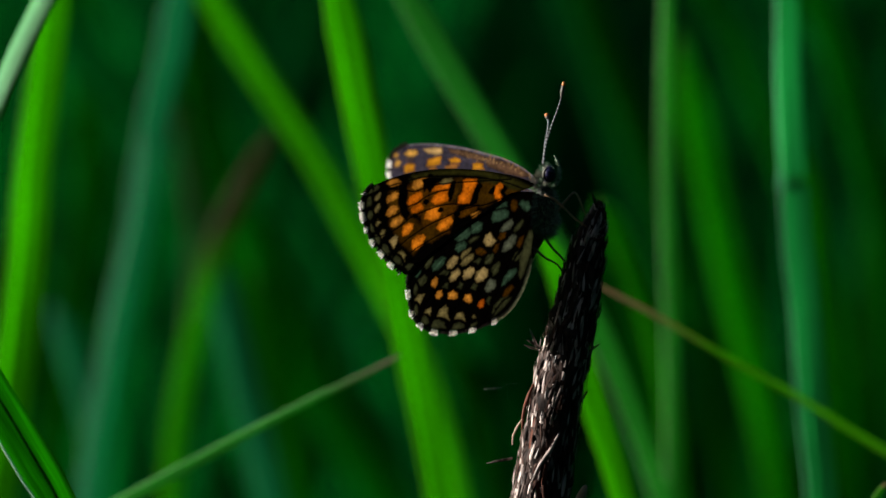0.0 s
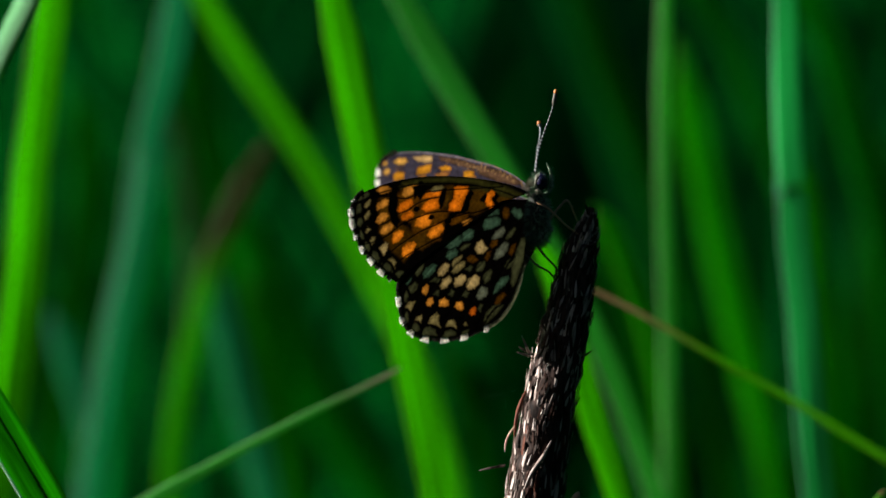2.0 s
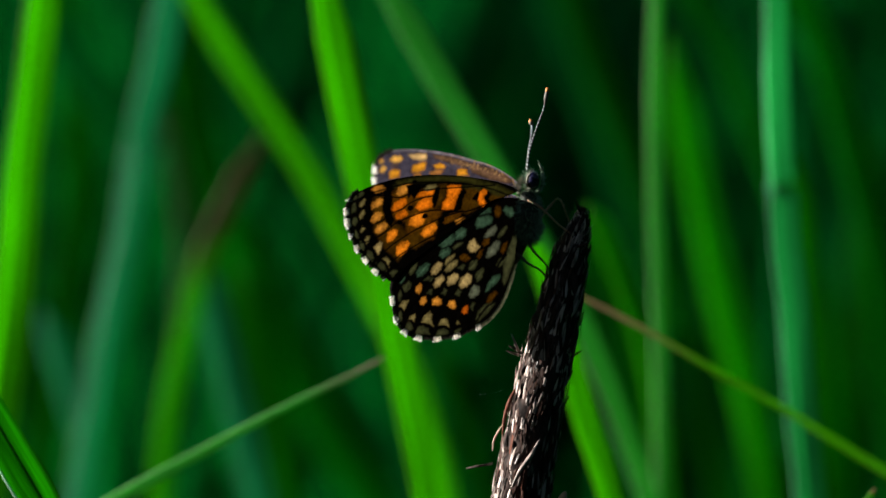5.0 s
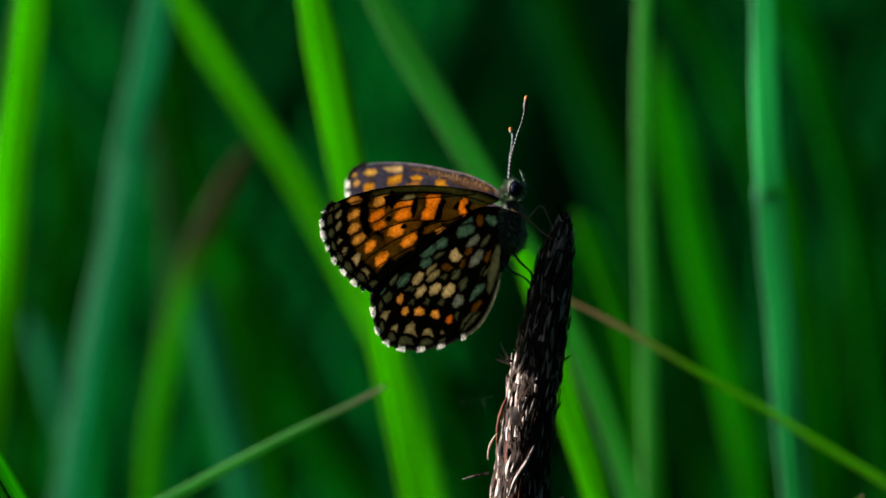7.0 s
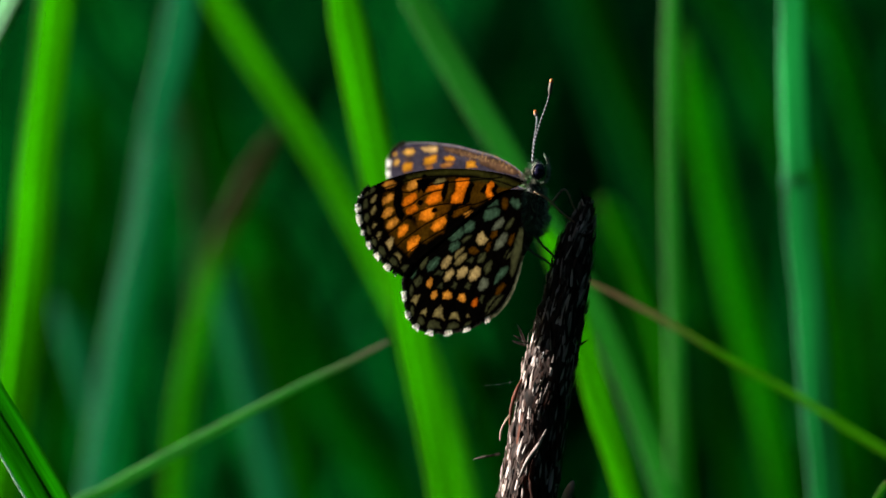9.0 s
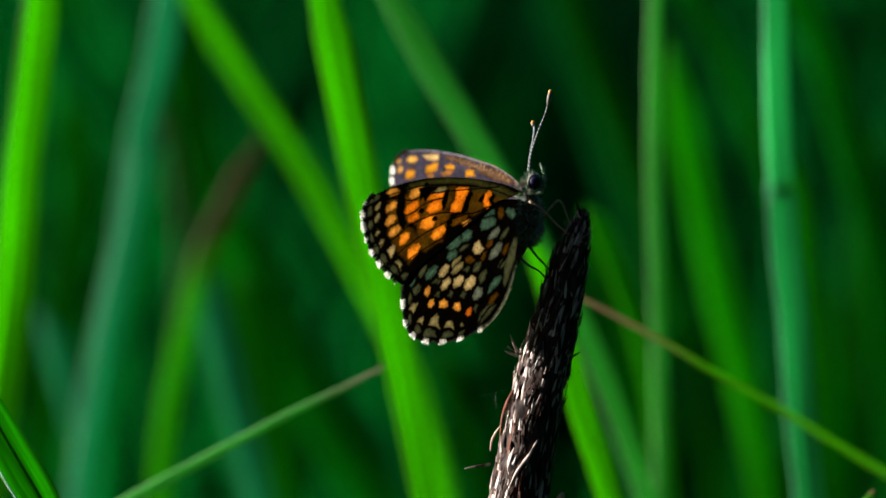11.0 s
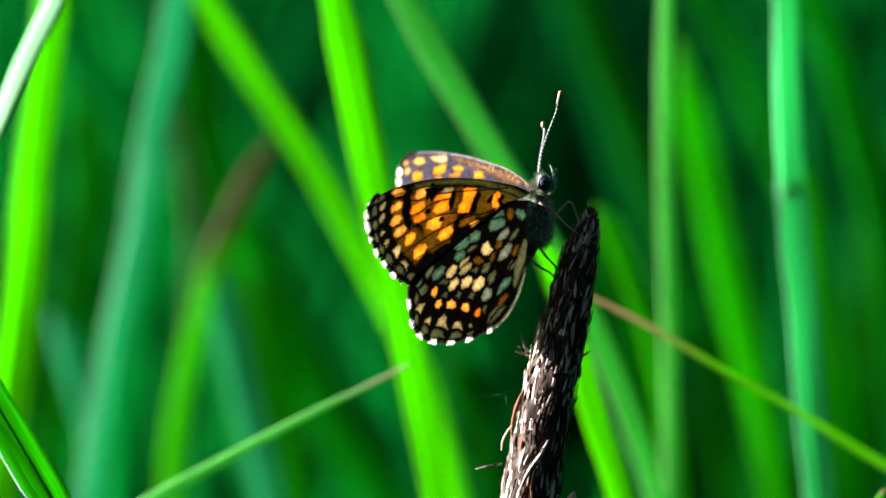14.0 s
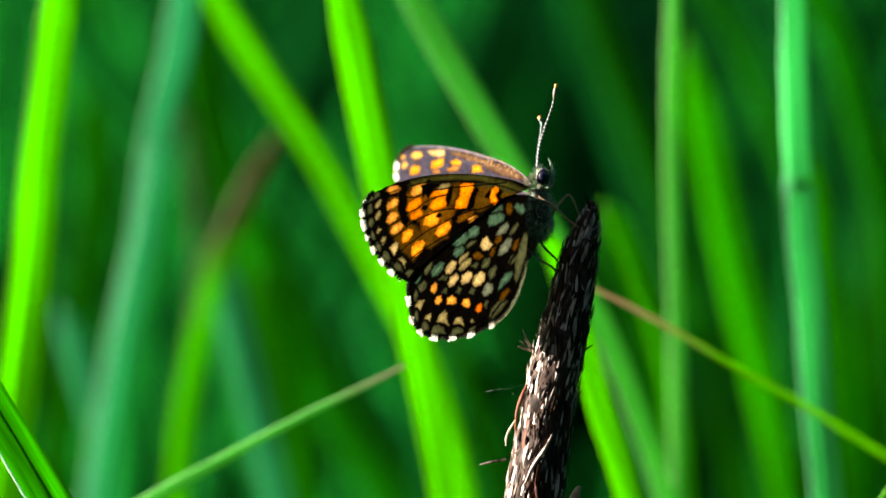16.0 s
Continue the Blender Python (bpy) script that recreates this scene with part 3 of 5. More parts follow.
low_leaf, LOW_ROOT = swaying([(0.0574, -0.0180, -0.0100), (0.0443, -0.0220, 0.2000), (0.0082, -0.0200, 0.4200), (-0.0364, -0.0160, 0.5288), (-0.0376, -0.0160, 0.5310), (-0.0390, -0.0160, 0.5335), (-0.0404, -0.0160, 0.5360), (-0.0419, -0.0160, 0.5386), (-0.0440, -0.0160, 0.5423), (-0.0463, -0.0160, 0.5461), (-0.0724, -0.0160, 0.5887)],
           4.1, "mid", 35, 0.12, -0.38)
tagged(tall_leaf, "sunlit pale green sedge leaf swaying in the wind")
tagged(low_leaf, "keeled green sedge leaf with a sunlit edge painted pale")
# the sunlit left edge of this leaf, put in as a thin pale tube
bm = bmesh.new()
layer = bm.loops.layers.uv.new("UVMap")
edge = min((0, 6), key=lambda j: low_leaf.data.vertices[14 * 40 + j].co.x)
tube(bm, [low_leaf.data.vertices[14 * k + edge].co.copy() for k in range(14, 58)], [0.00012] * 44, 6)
part("margin", bm, LIT_EDGE_MAT, low_leaf, "thin pale strip painted as the leaf's sunlit edge")
sedge_leaf(*([(0.03, 0.02, -0.01), (0.03, 0.02, 0.3), (0.0426, 0.0151, 0.5172), (0.0445, 0.0157, 0.5212), (0.0456, 0.0159, 0.5228)],
     0.6, "browntip", 0))


# ---- a grass stem with a node ----
def grass_culm(upper, lower):
    culm = empty("grass_stem", Matrix())
    tagged(culm, "upright spring-green grass stem with a swollen node", "grass stem")
    root = Vector((lower[-1][0] + 0.012, lower[-1][1], -0.01))
    mid = Vector((lower[-1][0] + 0.008, lower[-1][1], 0.3))
    low = glide([root, mid, *lower[::-1]], 60)
    top = glide([*upper[::-1], Vector(upper[0]) * 2 - Vector(upper[1]) + Vector((0, 0, 0.03))], 40)
    for name, line, wide, label in (("sheath", top, 3.4, "pale leaf sheath round the stem"), ("stem", low, 4.3, "")):
        ob = leaf_mesh(name, line[::4], wide, 34, LEAF["culm"], 60, 0.12, 0.012, base=1.0)
        ob.parent = culm
        tagged(ob, label)
    node = leaf_mesh("node", [Vector(upper[-1]) + Vector((-0.0013, 0.0004, k * 0.0004)) for k in range(-3, 3)], 1.5, 34, LEAF["teal"], 12, 0.3, 0.5, base=0.6)
    node.parent = culm
    tagged(node, "darker swollen node")


grass_culm([(0.0395, 0.072, 0.5715), (0.0397, 0.072, 0.5643), (0.0399, 0.072, 0.5578), (0.0403, 0.072, 0.5512), (0.0407, 0.072, 0.5463)],
           [(0.0407, 0.072, 0.5463), (0.0412, 0.072, 0.5393), (0.0423, 0.072, 0.5313), (0.0429, 0.072, 0.5247), (0.0436, 0.072, 0.5173), (0.0446, 0.072, 0.5085)])

# ---- the dry sedge spike on which the butterfly sits ----
SPIKE_AT = Vector((0.0084, -0.0016, 0.5402))
# millimetres from the handle point: across, depth, height, radius
SPIKE_LINE = [(6.56, 2.27, 14.04, 0.22), (6.23, 2.0, 12.3, 0.88), (5.24, 1.48, 9.04, 1.98), (3.87, 0.49, 2.79, 2.48), (2.82, -0.2, -1.55, 2.69), (1.5, -1.14, -7.53, 2.86), (0.46, -2.19, -14.16, 3.14), (-0.64, -3.21, -20.57, 2.97), (-1.47, -4.07, -26.0, 1.65)]


def sedge_spike():
    rng = random.Random(4)
    spike = empty("sedge_spike", Matrix.Translation(SPIKE_AT))
    tagged(spike, "dry dark-brown sedge spike with bristling papery scales", "sedge spike")
    n = 90
    line = glide([Vector(p[:3]) * MM for p in SPIKE_LINE], n)
    radius = [v.x * MM for v in glide([(p[3], 0, 0) for p in SPIKE_LINE], n)]
    bm = bmesh.new()
    tube(bm, line, [max(0.0001, r * 0.86) for r in radius], 28, 0.22)
    part("core", bm, CORE_MAT, spike)
    foot = line[-1]
    end = Vector((foot.x - 0.012, foot.y, -SPIKE_AT.z - 0.01))
    bm = bmesh.new()
    tube(bm, glide([end, (end + foot) / 2 + Vector((0.004, 0, 0)), foot, foot + Vector((0.001, 0, 0.006))], 30), [0.0012] * 31, 10)
    part("stalk", bm, STALK_MAT, spike, "thin green stalk")

    def scale_mesh(k):
        """A pointed papery scale, hollow on its inner side, with its tip up."""
        bm = bmesh.new()
        rows = []
        ln, wd = rng.uniform(2.0, 4.0) * MM, rng.uniform(0.28, 0.66) * MM
        bent = rng.uniform(-0.5, 0.1)
        for i in range(6):
            s = i / 5
            w = wd * math.sin(math.pi * (0.16 + 0.82 * s)) ** 0.8 * 0.5
            out = 0.25 * MM + bent * ln * 0.25 * s * s
            rows.append([bm.verts.new((a * w, -out - (1 - a * a) * w * 0.55, s * ln)) for a in (-1, 0, 1)])
        for r0, r1 in zip(rows, rows[1:]):
            for j in range(2):
                bm.faces.new((r0[j], r0[j + 1], r1[j + 1], r1[j]))
        me = bpy.data.meshes.new("scale")
        bm.to_mesh(me)
        bm.free()
        me.materials.append((SCALE_MAT, RED_SCALE_MAT, PALE_SCALE_MAT, SCALE_MAT, PALE_SCALE_MAT)[k % 5])
        return me

    kinds = [scale_mesh(k) for k in range(20)]
    for k in range(300):
        s = (k + rng.random()) / 300
        i = 9 + s * (n - 32)
        j = int(i)
        p = line[j].lerp(line[j + 1], i - j)
        up = (line[j] - line[j + 1]).normalized()
        w = k * 2.39996 + rng.gauss(0, 0.2)
        out = (Vector((math.cos(w), math.sin(w), 0)))
        out = (out - up * out.dot(up)).normalized()
        side = up.cross(out) * -1
        m = Matrix((side, out * -1, up)).transposed().to_4x4()
        ob = new("scale", kinds[rng.randrange(20)])
        ob.parent = spike
        sc = rng.uniform(0.6, 1.2) * min(1, 0.15 + radius[j] / 0.003)
        ob.matrix_basis = (Matrix.Translation(p + out * (radius[j] * 0.9 - 0.0003) - up * 0.0018) @ m
                           @ pose(0, 0, 0, rng.gauss(-5, 3), rng.gauss(0, 10), rng.gauss(0, 30)) @ Matrix.Diagonal((sc, sc, sc, 1)))
    # the smaller scales between them, past counting
    verts, faces = [], []
    for k in range(1000):
        i = rng.uniform(6, n - 12)
        j = int(i)
        up = (line[j] - line[j + 1]).normalized()
        w = rng.uniform(0, 2 * math.pi)
        out = Vector((math.cos(w), math.sin(w), 0))
        out = (out - up * out.dot(up)).normalized()
        side = up.cross(out)
        d = (up + side * rng.gauss(0, 0.17) + out * rng.gauss(-0.03, 0.05)).normalized()
        side = d.cross(out).normalized()
        p = line[j] + out * radius[j] * rng.uniform(0.84, 0.97)
        ln, wd = rng.uniform(0.9, 2.4) * MM * min(1, 0.2 + radius[j] / 0.003), rng.uniform(0.08, 0.2) * MM
        base = len(verts)
        for s, a, lift in ((0, -0.6, 0), (0, 0.6, 0), (0.45, -1, 0.1), (0.45, 0, 0.35), (0.45, 1, 0.1), (1, 0, rng.uniform(-0.1, 0.5))):
            verts.append(p + d * (ln * s) + side * (wd * a) + out * (lift * wd * 1.6))
        faces += [(base, base + 1, base + 4, base + 3), (base, base + 3, base + 2), (base + 2, base + 3, base + 5), (base + 3, base + 4, base + 5)]
    for name, keep, mat in (("small_scale_layer", 0, SCALE_MAT), ("pale_scale_layer", 1, PALE_SCALE_MAT)):
        me = bpy.data.meshes.new(name)
        chosen = [f for q, f in enumerate(faces) if (q // 4 % 5 < 3) == bool(keep)]
        me.from_pydata([tuple(v) for v in verts], [], chosen)
        me.materials.append(mat)
        ob = new(name, me)
        ob.parent = spike
        tagged(ob, kind="stuff")
    # fine fibres and bristles between the scales
    bm = bmesh.new()
    for k in range(400):
        i = rng.uniform(1, n - 10)
        j = int(i)
        up = (line[j] - line[j + 1]).normalized()
        w = rng.uniform(0, 2 * math.pi)
        out = Vector((math.cos(w), math.sin(w), 0))
        out = (out - up * out.dot(up)).normalized()
        p = line[j] + out * radius[j] * rng.uniform(0.85, 1.02)
        d = (up + out * rng.gauss(0, 0.05) + up.cross(out) * rng.gauss(0, 0.2)).normalized()
        ln, th = rng.uniform(0.5, 1.7) * MM * (1 if i > 18 else 0.3), rng.uniform(0.06, 0.16) * MM
        sd = up.cross(out) * th
        q = [p + sd, p - sd, p + d * ln * 0.6 - sd * 0.8 + out * th, p + d * ln * 0.6 + sd * 0.8 + out * th]
        a, b, c, e = (bm.verts.new(v) for v in q)
        t = bm.verts.new(p + d * ln)
        bm.faces.new((a, b, c, e))
        bm.faces.new((e, c, t))
    tagged(part("fuzz", bm, SCALE_MAT, spike, "fine dry fibrous fuzz"), kind="stuff")
    # single bristles that stand off
    for x, y, z, dx, dz, ln in ((0.2, -0.6, 0.3, -0.8, 0.5, 1.2), (-0.1, -0.4, 0.0, -0.9, 0.35, 1.0), (0.0, -0.8, 0.8, -0.35, 0.9, 1.4),
                                (5.2, 0, -0.5, 0.8, 0.55, 1.5), (6.2, 0, 10.6, 0.9, 0.3, 0.8), (-3.0, -0.5, -11.0, -0.9, -0.15, 1.9),
                                (4.6, 0, -5.2, 0.5, 0.8, 1.2), (3.5, 0, -8.0, 0.5, 0.8, 1.1), (6.1, 1.5, 13.9, -0.3, 0.95, 1.3)):
        bm = bmesh.new()
        a = Vector((x, y, z)) * MM
        d = Vector((dx, -0.1, dz)).normalized() * ln * MM
        tube(bm, [a - d * 0.4, a + d * 0.3, a + d * 0.7, a + d], [0.00013, 0.00012, 0.00008, 0.00002], 6)
        part("bristle", bm, PALE_SCALE_MAT if x < 1 else SCALE_MAT, spike)
    # loose strands along the sunny edge
    for pts, r, mat, label in (([(-0.1, -1.4, -3.3), (-0.55, -1.5, -4.2), (-1.1, -1.9, -5.8), (-1.35, -2.2, -7.6)], 0.2, RED_SCALE_MAT, "rusty torn strand"),
                               ([(-1.3, -2.4, -6.6), (-1.8, -2.5, -7.3), (-2.2, -2.6, -8.2), (-2.3, -2.6, -9.1)], 0.12, HUSK_MAT, "pale torn strand"),
                               ([(2.2, -3.9, -7.8), (1.3, -4.4, -9.3), (0.2, -4.8, -10.8), (-0.5, -5.0, -12.3)], 0.2, PALE_SCALE_MAT, "pale torn strand"),
                               ([(0.9, -4.6, -10.6), (0.7, -5.0, -12.6), (0.9, -5.2, -14.8), (0.6, -5.3, -17.0)], 0.3, RED_SCALE_MAT, "rusty torn strand")):
        bm = bmesh.new()
        tube(bm, glide([Vector(p) * MM for p in pts], 14), [r * MM * (0.35 + 0.65 * math.sin(math.pi * (k + 1) / 16)) for k in range(15)], 7, 0.35)
        part("strand", bm, mat, spike, label)
    # a loose pale husk low on the spike
    bm = bmesh.new()
    egg(bm, Vector((4.1, -4.9, -14.2)) * MM, (0.0005, 0.0004, 0.0017), Matrix.Rotation(radians(22), 4, "Y"), 14)
    part("husk", bm, HUSK_MAT, spike, "pale loose husk")
    return spike


spike = sedge_spike()


def spider_thread():
    bm = bmesh.new()
    a = SPIKE_AT + Vector((-0.9, -1.5, -3.3)) * MM
    b = a + Vector((-3.6, -0.3, -0.6)) * MM
    tube(bm, [a, (a + b) / 2 - Vector((0, 0, 0.00012)), b], [0.0000028] * 3, 5)
    c = a + Vector((-1.2, 0, -0.1)) * MM
    tube(bm, [c, c + Vector((0.2, 0, -1.7)) * MM], [0.000002] * 2, 5)
    tagged(part("spider_thread", bm, THREAD_MAT), "fine loose spider thread hanging at the spike", "thread")


spider_thread()

# ---- the butterfly ----
FLY_AT = Vector((0.009, 0.0009, 0.5554))
LEAN = 6
# pattern cells of the wings: colour and corners, in millimetres outwards and upwards from the wing's root
FORE_CELLS_A = [
    ("l", (16.78, 0.36), (16.50, 0.64), (15.64, 0.76), (15.34, 0.49), (15.56, 0.21), (16.42, 0.09)),
    ("l", (16.60, -1.28), (16.47, -0.84), (15.77, -0.45), (15.43, -0.61), (15.50, -1.00), (15.96, -1.33), (16.45, -1.50)),
    ("l", (16.52, -2.69), (16.43, -2.26), (16.09, -1.88), (15.53, -1.82), (15.37, -2.09), (15.65, -2.52), (16.25, -2.91)),
    ("l", (16.06, -3.61), (15.79, -3.12), (15.06, -2.79), (14.73, -2.95), (14.87, -3.44), (15.47, -3.82), (15.91, -3.83)),
    ("y", (14.78, -4.31), (14.59, -3.76), (14.04, -3.43), (13.59, -3.54), (13.60, -4.03), (14.05, -4.53), (14.54, -4.70)),
    ("y", (13.55, -5.75), (13.52, -5.13), (13.00, -4.69), (12.37, -4.58), (12.21, -4.85), (12.43, -5.52), (12.99, -6.02), (13.37, -6.08)),
]
FORE_CELLS_B = [
    ("g", (18.73, -0.38), (18.48, 0.01), (18.20, -0.15), (18.27, -0.53), (18.63, -0.65)),
    ("g", (18.19, -0.26), (17.88, 0.19), (17.60, 0.02), (17.68, -0.31), (18.03, -0.48)),
    ("k", (17.92, -1.30), (17.72, -0.86), (17.39, -0.58), (17.39, -1.02), (17.67, -1.29)),
    ("g", (18.81, -1.63), (18.75, -1.09), (18.40, -0.92), (18.17, -1.30), (18.30, -1.79), (18.66, -1.96)),
    ("k", (17.88, -2.27), (17.72, -1.95), (17.37, -1.67), (17.28, -1.94), (17.49, -2.38), (17.79, -2.60)),
    ("g", (18.64, -2.87), (18.49, -2.39), (18.13, -2.27), (17.96, -2.70), (18.24, -3.14)),
    ("k", (17.57, -3.62), (17.42, -3.19), (17.15, -3.40), (17.44, -3.73)),
    ("g", (18.35, -4.01), (18.15, -3.46), (17.81, -3.78), (17.75, -4.27), (18.12, -4.33)),
    ("k", (17.08, -4.65), (16.89, -4.16), (16.57, -4.16), (16.60, -4.49), (16.85, -4.93)),
]
FORE_CELLS_C = [
    ("g", (17.77, -5.10), (17.59, -4.60), (17.19, -4.76), (16.94, -5.20), (17.08, -5.53), (17.48, -5.37)),
    ("c", (15.99, -5.20), (15.44, -4.64), (15.10, -4.81), (15.25, -5.47), (15.50, -5.92), (15.71, -5.42)),
    ("g", (16.88, -5.98), (16.64, -5.48), (16.11, -5.70), (15.82, -6.30), (16.04, -6.58), (16.57, -6.36)),
    ("k", (14.97, -6.47), (14.57, -6.19), (14.07, -6.58), (14.17, -7.24), (14.62, -6.74)),
    ("g", (15.56, -6.80), (15.09, -6.58), (14.52, -6.97), (14.33, -7.51), (14.92, -7.41)),
    ("g", (14.06, -7.68), (13.63, -7.46), (13.11, -7.57), (13.18, -8.12), (13.70, -8.06)),
    ("l", (14.06, 0.01), (13.89, 0.56), (13.11, 0.90), (12.47, 0.91), (12.52, 0.41), (12.92, 0.08), (13.71, -0.21)),
]
FORE_CELLS_D = [
    ("o", (14.35, -1.59), (14.23, -0.98), (13.65, -0.59), (13.02, -0.48), (12.83, -0.92), (13.28, -1.41), (14.07, -1.80)),
    ("o", (13.96, -2.18), (13.50, -1.74), (12.94, -1.58), (12.64, -1.96), (13.18, -2.40), (13.81, -2.46)),
    ("y", (12.42, -2.99), (12.28, -2.28), (11.67, -1.95), (10.90, -1.84), (10.61, -2.22), (10.87, -2.88), (11.62, -3.21)),
    ("y", (11.04, -3.86), (10.70, -3.31), (10.22, -2.87), (9.57, -2.82), (9.33, -3.31), (9.73, -3.91), (10.54, -4.24)),
    ("o", (11.81, -1.35), (11.56, -0.80), (10.97, -0.40), (10.20, -0.34), (10.00, -1.23), (10.62, -1.51), (11.38, -1.62)),
    ("o", (11.83, -0.30), (11.57, 0.09), (10.82, 0.32), (9.99, 0.38), (9.98, -0.06), (11.05, -0.29)),
    ("k", (11.11, 0.48), (10.71, 0.82), (9.88, 0.94), (9.71, 0.72), (10.20, 0.49), (10.95, 0.32)),
]
FORE_CELLS_E = [
    ("o", (8.53, 0.73), (8.16, 0.89), (7.10, 0.85), (6.97, 0.46), (7.28, -0.05), (7.34, -0.55), (7.66, -1.49), (8.91, -1.55), (8.85, -1.00), (8.49, -0.33)),
    ("o", (5.02, -0.43), (4.85, 0.19), (4.43, 0.47), (3.93, 0.31), (4.21, -0.03), (4.35, -0.37), (4.10, -0.70), (3.78, -0.98), (4.36, -1.21), (4.80, -0.93)),
    ("q", (8.79, -2.70), (8.37, -2.27), (7.62, -1.82), (6.58, -1.66), (6.80, -2.10), (7.68, -2.65), (8.45, -2.87)),
    ("l", (7.28, -2.59), (6.77, -2.37), (6.31, -2.32), (6.74, -2.70), (7.12, -2.87)),
    ("b", (15.42, 0.16), (14.80, 0.28), (14.49, -0.49), (14.60, -1.59), (14.13, -2.46), (14.32, -3.22), (14.80, -2.84), (15.30, -1.60)),
    ("b", (12.41, 0.97), (11.90, 0.97), (11.71, 0.20), (12.12, -0.47), (12.44, -0.08)),
]
FORE_CELLS_F = [
    ("b", (9.76, 0.61), (9.39, 0.72), (9.46, -0.45), (9.79, -1.34), (10.05, -0.45)),
    ("b", (6.79, 0.57), (6.40, 0.24), (6.69, -0.43), (6.81, -1.43), (7.13, -1.49), (7.02, -0.43)),
    ("b", (3.94, 0.36), (3.53, -0.03), (3.80, -0.42), (3.45, -0.93), (3.72, -0.98), (4.07, -0.42)),
    ("b", (5.55, -0.43), (5.12, 0.19), (4.89, 0.02), (5.12, -0.65)),
    ("b", (13.02, 0.74), (12.35, 0.97), (12.36, 0.19), (12.72, -0.36)),
]
FORE_CELLS = FORE_CELLS_A + FORE_CELLS_B + FORE_CELLS_C + FORE_CELLS_D + FORE_CELLS_E + FORE_CELLS_F
FORE_TINTS_A = [
    ("q", (14.49, -0.10), (13.83, 1.01), (12.37, 1.13), (11.97, 0.20), (12.41, -2.28), (13.33, -2.83), (14.19, -2.46), (14.36, -1.48)),
    ("q", (12.71, -2.56), (12.15, -1.74), (11.97, 0.20), (9.83, 0.60), (9.51, -1.45), (8.90, -1.66), (9.36, -2.98), (9.62, -4.30), (11.51, -4.74), (12.61, -3.65)),
    ("d", (12.55, -4.19), (11.35, -3.37), (10.26, -4.41), (11.43, -5.30), (12.30, -5.13)),
    ("e", (14.17, 1.17), (12.29, 1.52), (10.37, 1.70), (8.40, 1.72), (6.40, 1.63), (4.34, 1.25), (2.22, 0.65), (0.36, -0.19), (1.05, -0.19), (3.57, 0.59), (6.35, 1.18), (9.01, 1.33), (11.60, 1.20), (13.80, 0.84)),
    ("d", (6.75, 0.35), (5.76, 0.80), (4.91, 0.53), (5.22, -0.43), (4.64, -1.15), (5.89, -1.87), (6.91, -1.71), (6.73, -0.60)),
]
FORE_TINTS_B = [
    ("d", (3.94, -0.03), (2.44, -0.03), (0.98, -0.59), (2.30, -0.87), (3.50, -1.04)),
    ("d", (9.72, 0.77), (8.70, 1.00), (8.76, -0.33), (9.15, -1.22), (9.75, -1.17), (9.72, -0.06)),
    ("e", (14.43, 0.72), (12.56, 1.13), (12.34, 0.91), (13.76, 0.51)),
    ("e", (6.95, 0.74), (4.98, 0.97), (3.21, 0.48), (1.73, -0.19), (2.77, -0.14), (3.87, 0.36)),
    ("d", (16.45, -0.51), (15.37, -0.17), (14.82, -2.57), (13.30, -3.21), (12.07, -4.47), (13.18, -6.52), (14.77, -5.30), (16.12, -3.66)),
]
FORE_TINTS = FORE_TINTS_A + FORE_TINTS_B
HIND_CELLS_A = [
    ("v", (4.95, -1.95), (4.66, -1.50), (3.75, -1.22), (3.40, -1.34), (3.35, -1.72), (4.20, -1.95)),
    ("v", (5.05, -2.94), (4.84, -2.28), (3.52, -2.00), (3.09, -2.28), (3.11, -2.77), (4.02, -3.16), (4.81, -3.32)),
    ("v", (1.95, -1.50), (1.66, -1.11), (0.95, -1.28), (0.60, -1.84), (1.04, -2.23), (1.55, -1.95)),
    ("v", (9.37, -4.70), (9.24, -4.15), (8.36, -3.76), (7.51, -3.76), (7.23, -4.43), (7.62, -4.93), (8.50, -5.20)),
    ("v", (7.26, -4.15), (7.20, -3.54), (6.56, -3.21), (6.02, -3.32), (5.95, -3.98), (6.44, -4.37), (7.03, -4.37)),
    ("v", (8.78, -5.93), (8.60, -5.43), (7.84, -5.20), (7.46, -5.48), (7.66, -5.93), (8.33, -6.27)),
    ("g", (7.39, -5.15), (6.91, -4.76), (6.26, -4.65), (6.54, -5.04), (7.15, -5.37)),
]
HIND_CELLS_B = [
    ("w", (3.91, -4.15), (3.52, -3.44), (2.68, -3.00), (2.50, -3.38), (2.85, -3.94), (3.57, -4.21)),
    ("c", (5.66, -5.10), (5.54, -4.60), (5.04, -4.32), (4.71, -4.71), (4.31, -5.16), (4.77, -5.61), (5.31, -5.60)),
    ("w", (3.47, -6.12), (3.20, -5.28), (2.50, -4.55), (2.01, -4.61), (2.04, -5.29), (2.54, -5.96), (3.18, -6.24)),
    ("n", (4.07, -4.94), (3.88, -4.38), (3.29, -4.27), (3.35, -4.77), (3.83, -5.16)),
    ("n", (4.48, -6.12), (4.25, -5.50), (3.86, -5.39), (3.97, -5.95), (4.24, -6.34)),
    ("n", (6.43, -6.11), (6.09, -5.77), (5.67, -5.88), (5.20, -6.28), (5.69, -6.56), (6.32, -6.39)),
    ("n", (2.95, -1.67), (2.76, -1.06), (2.33, -1.17), (2.18, -1.84), (2.47, -2.28), (2.84, -2.06)),
]
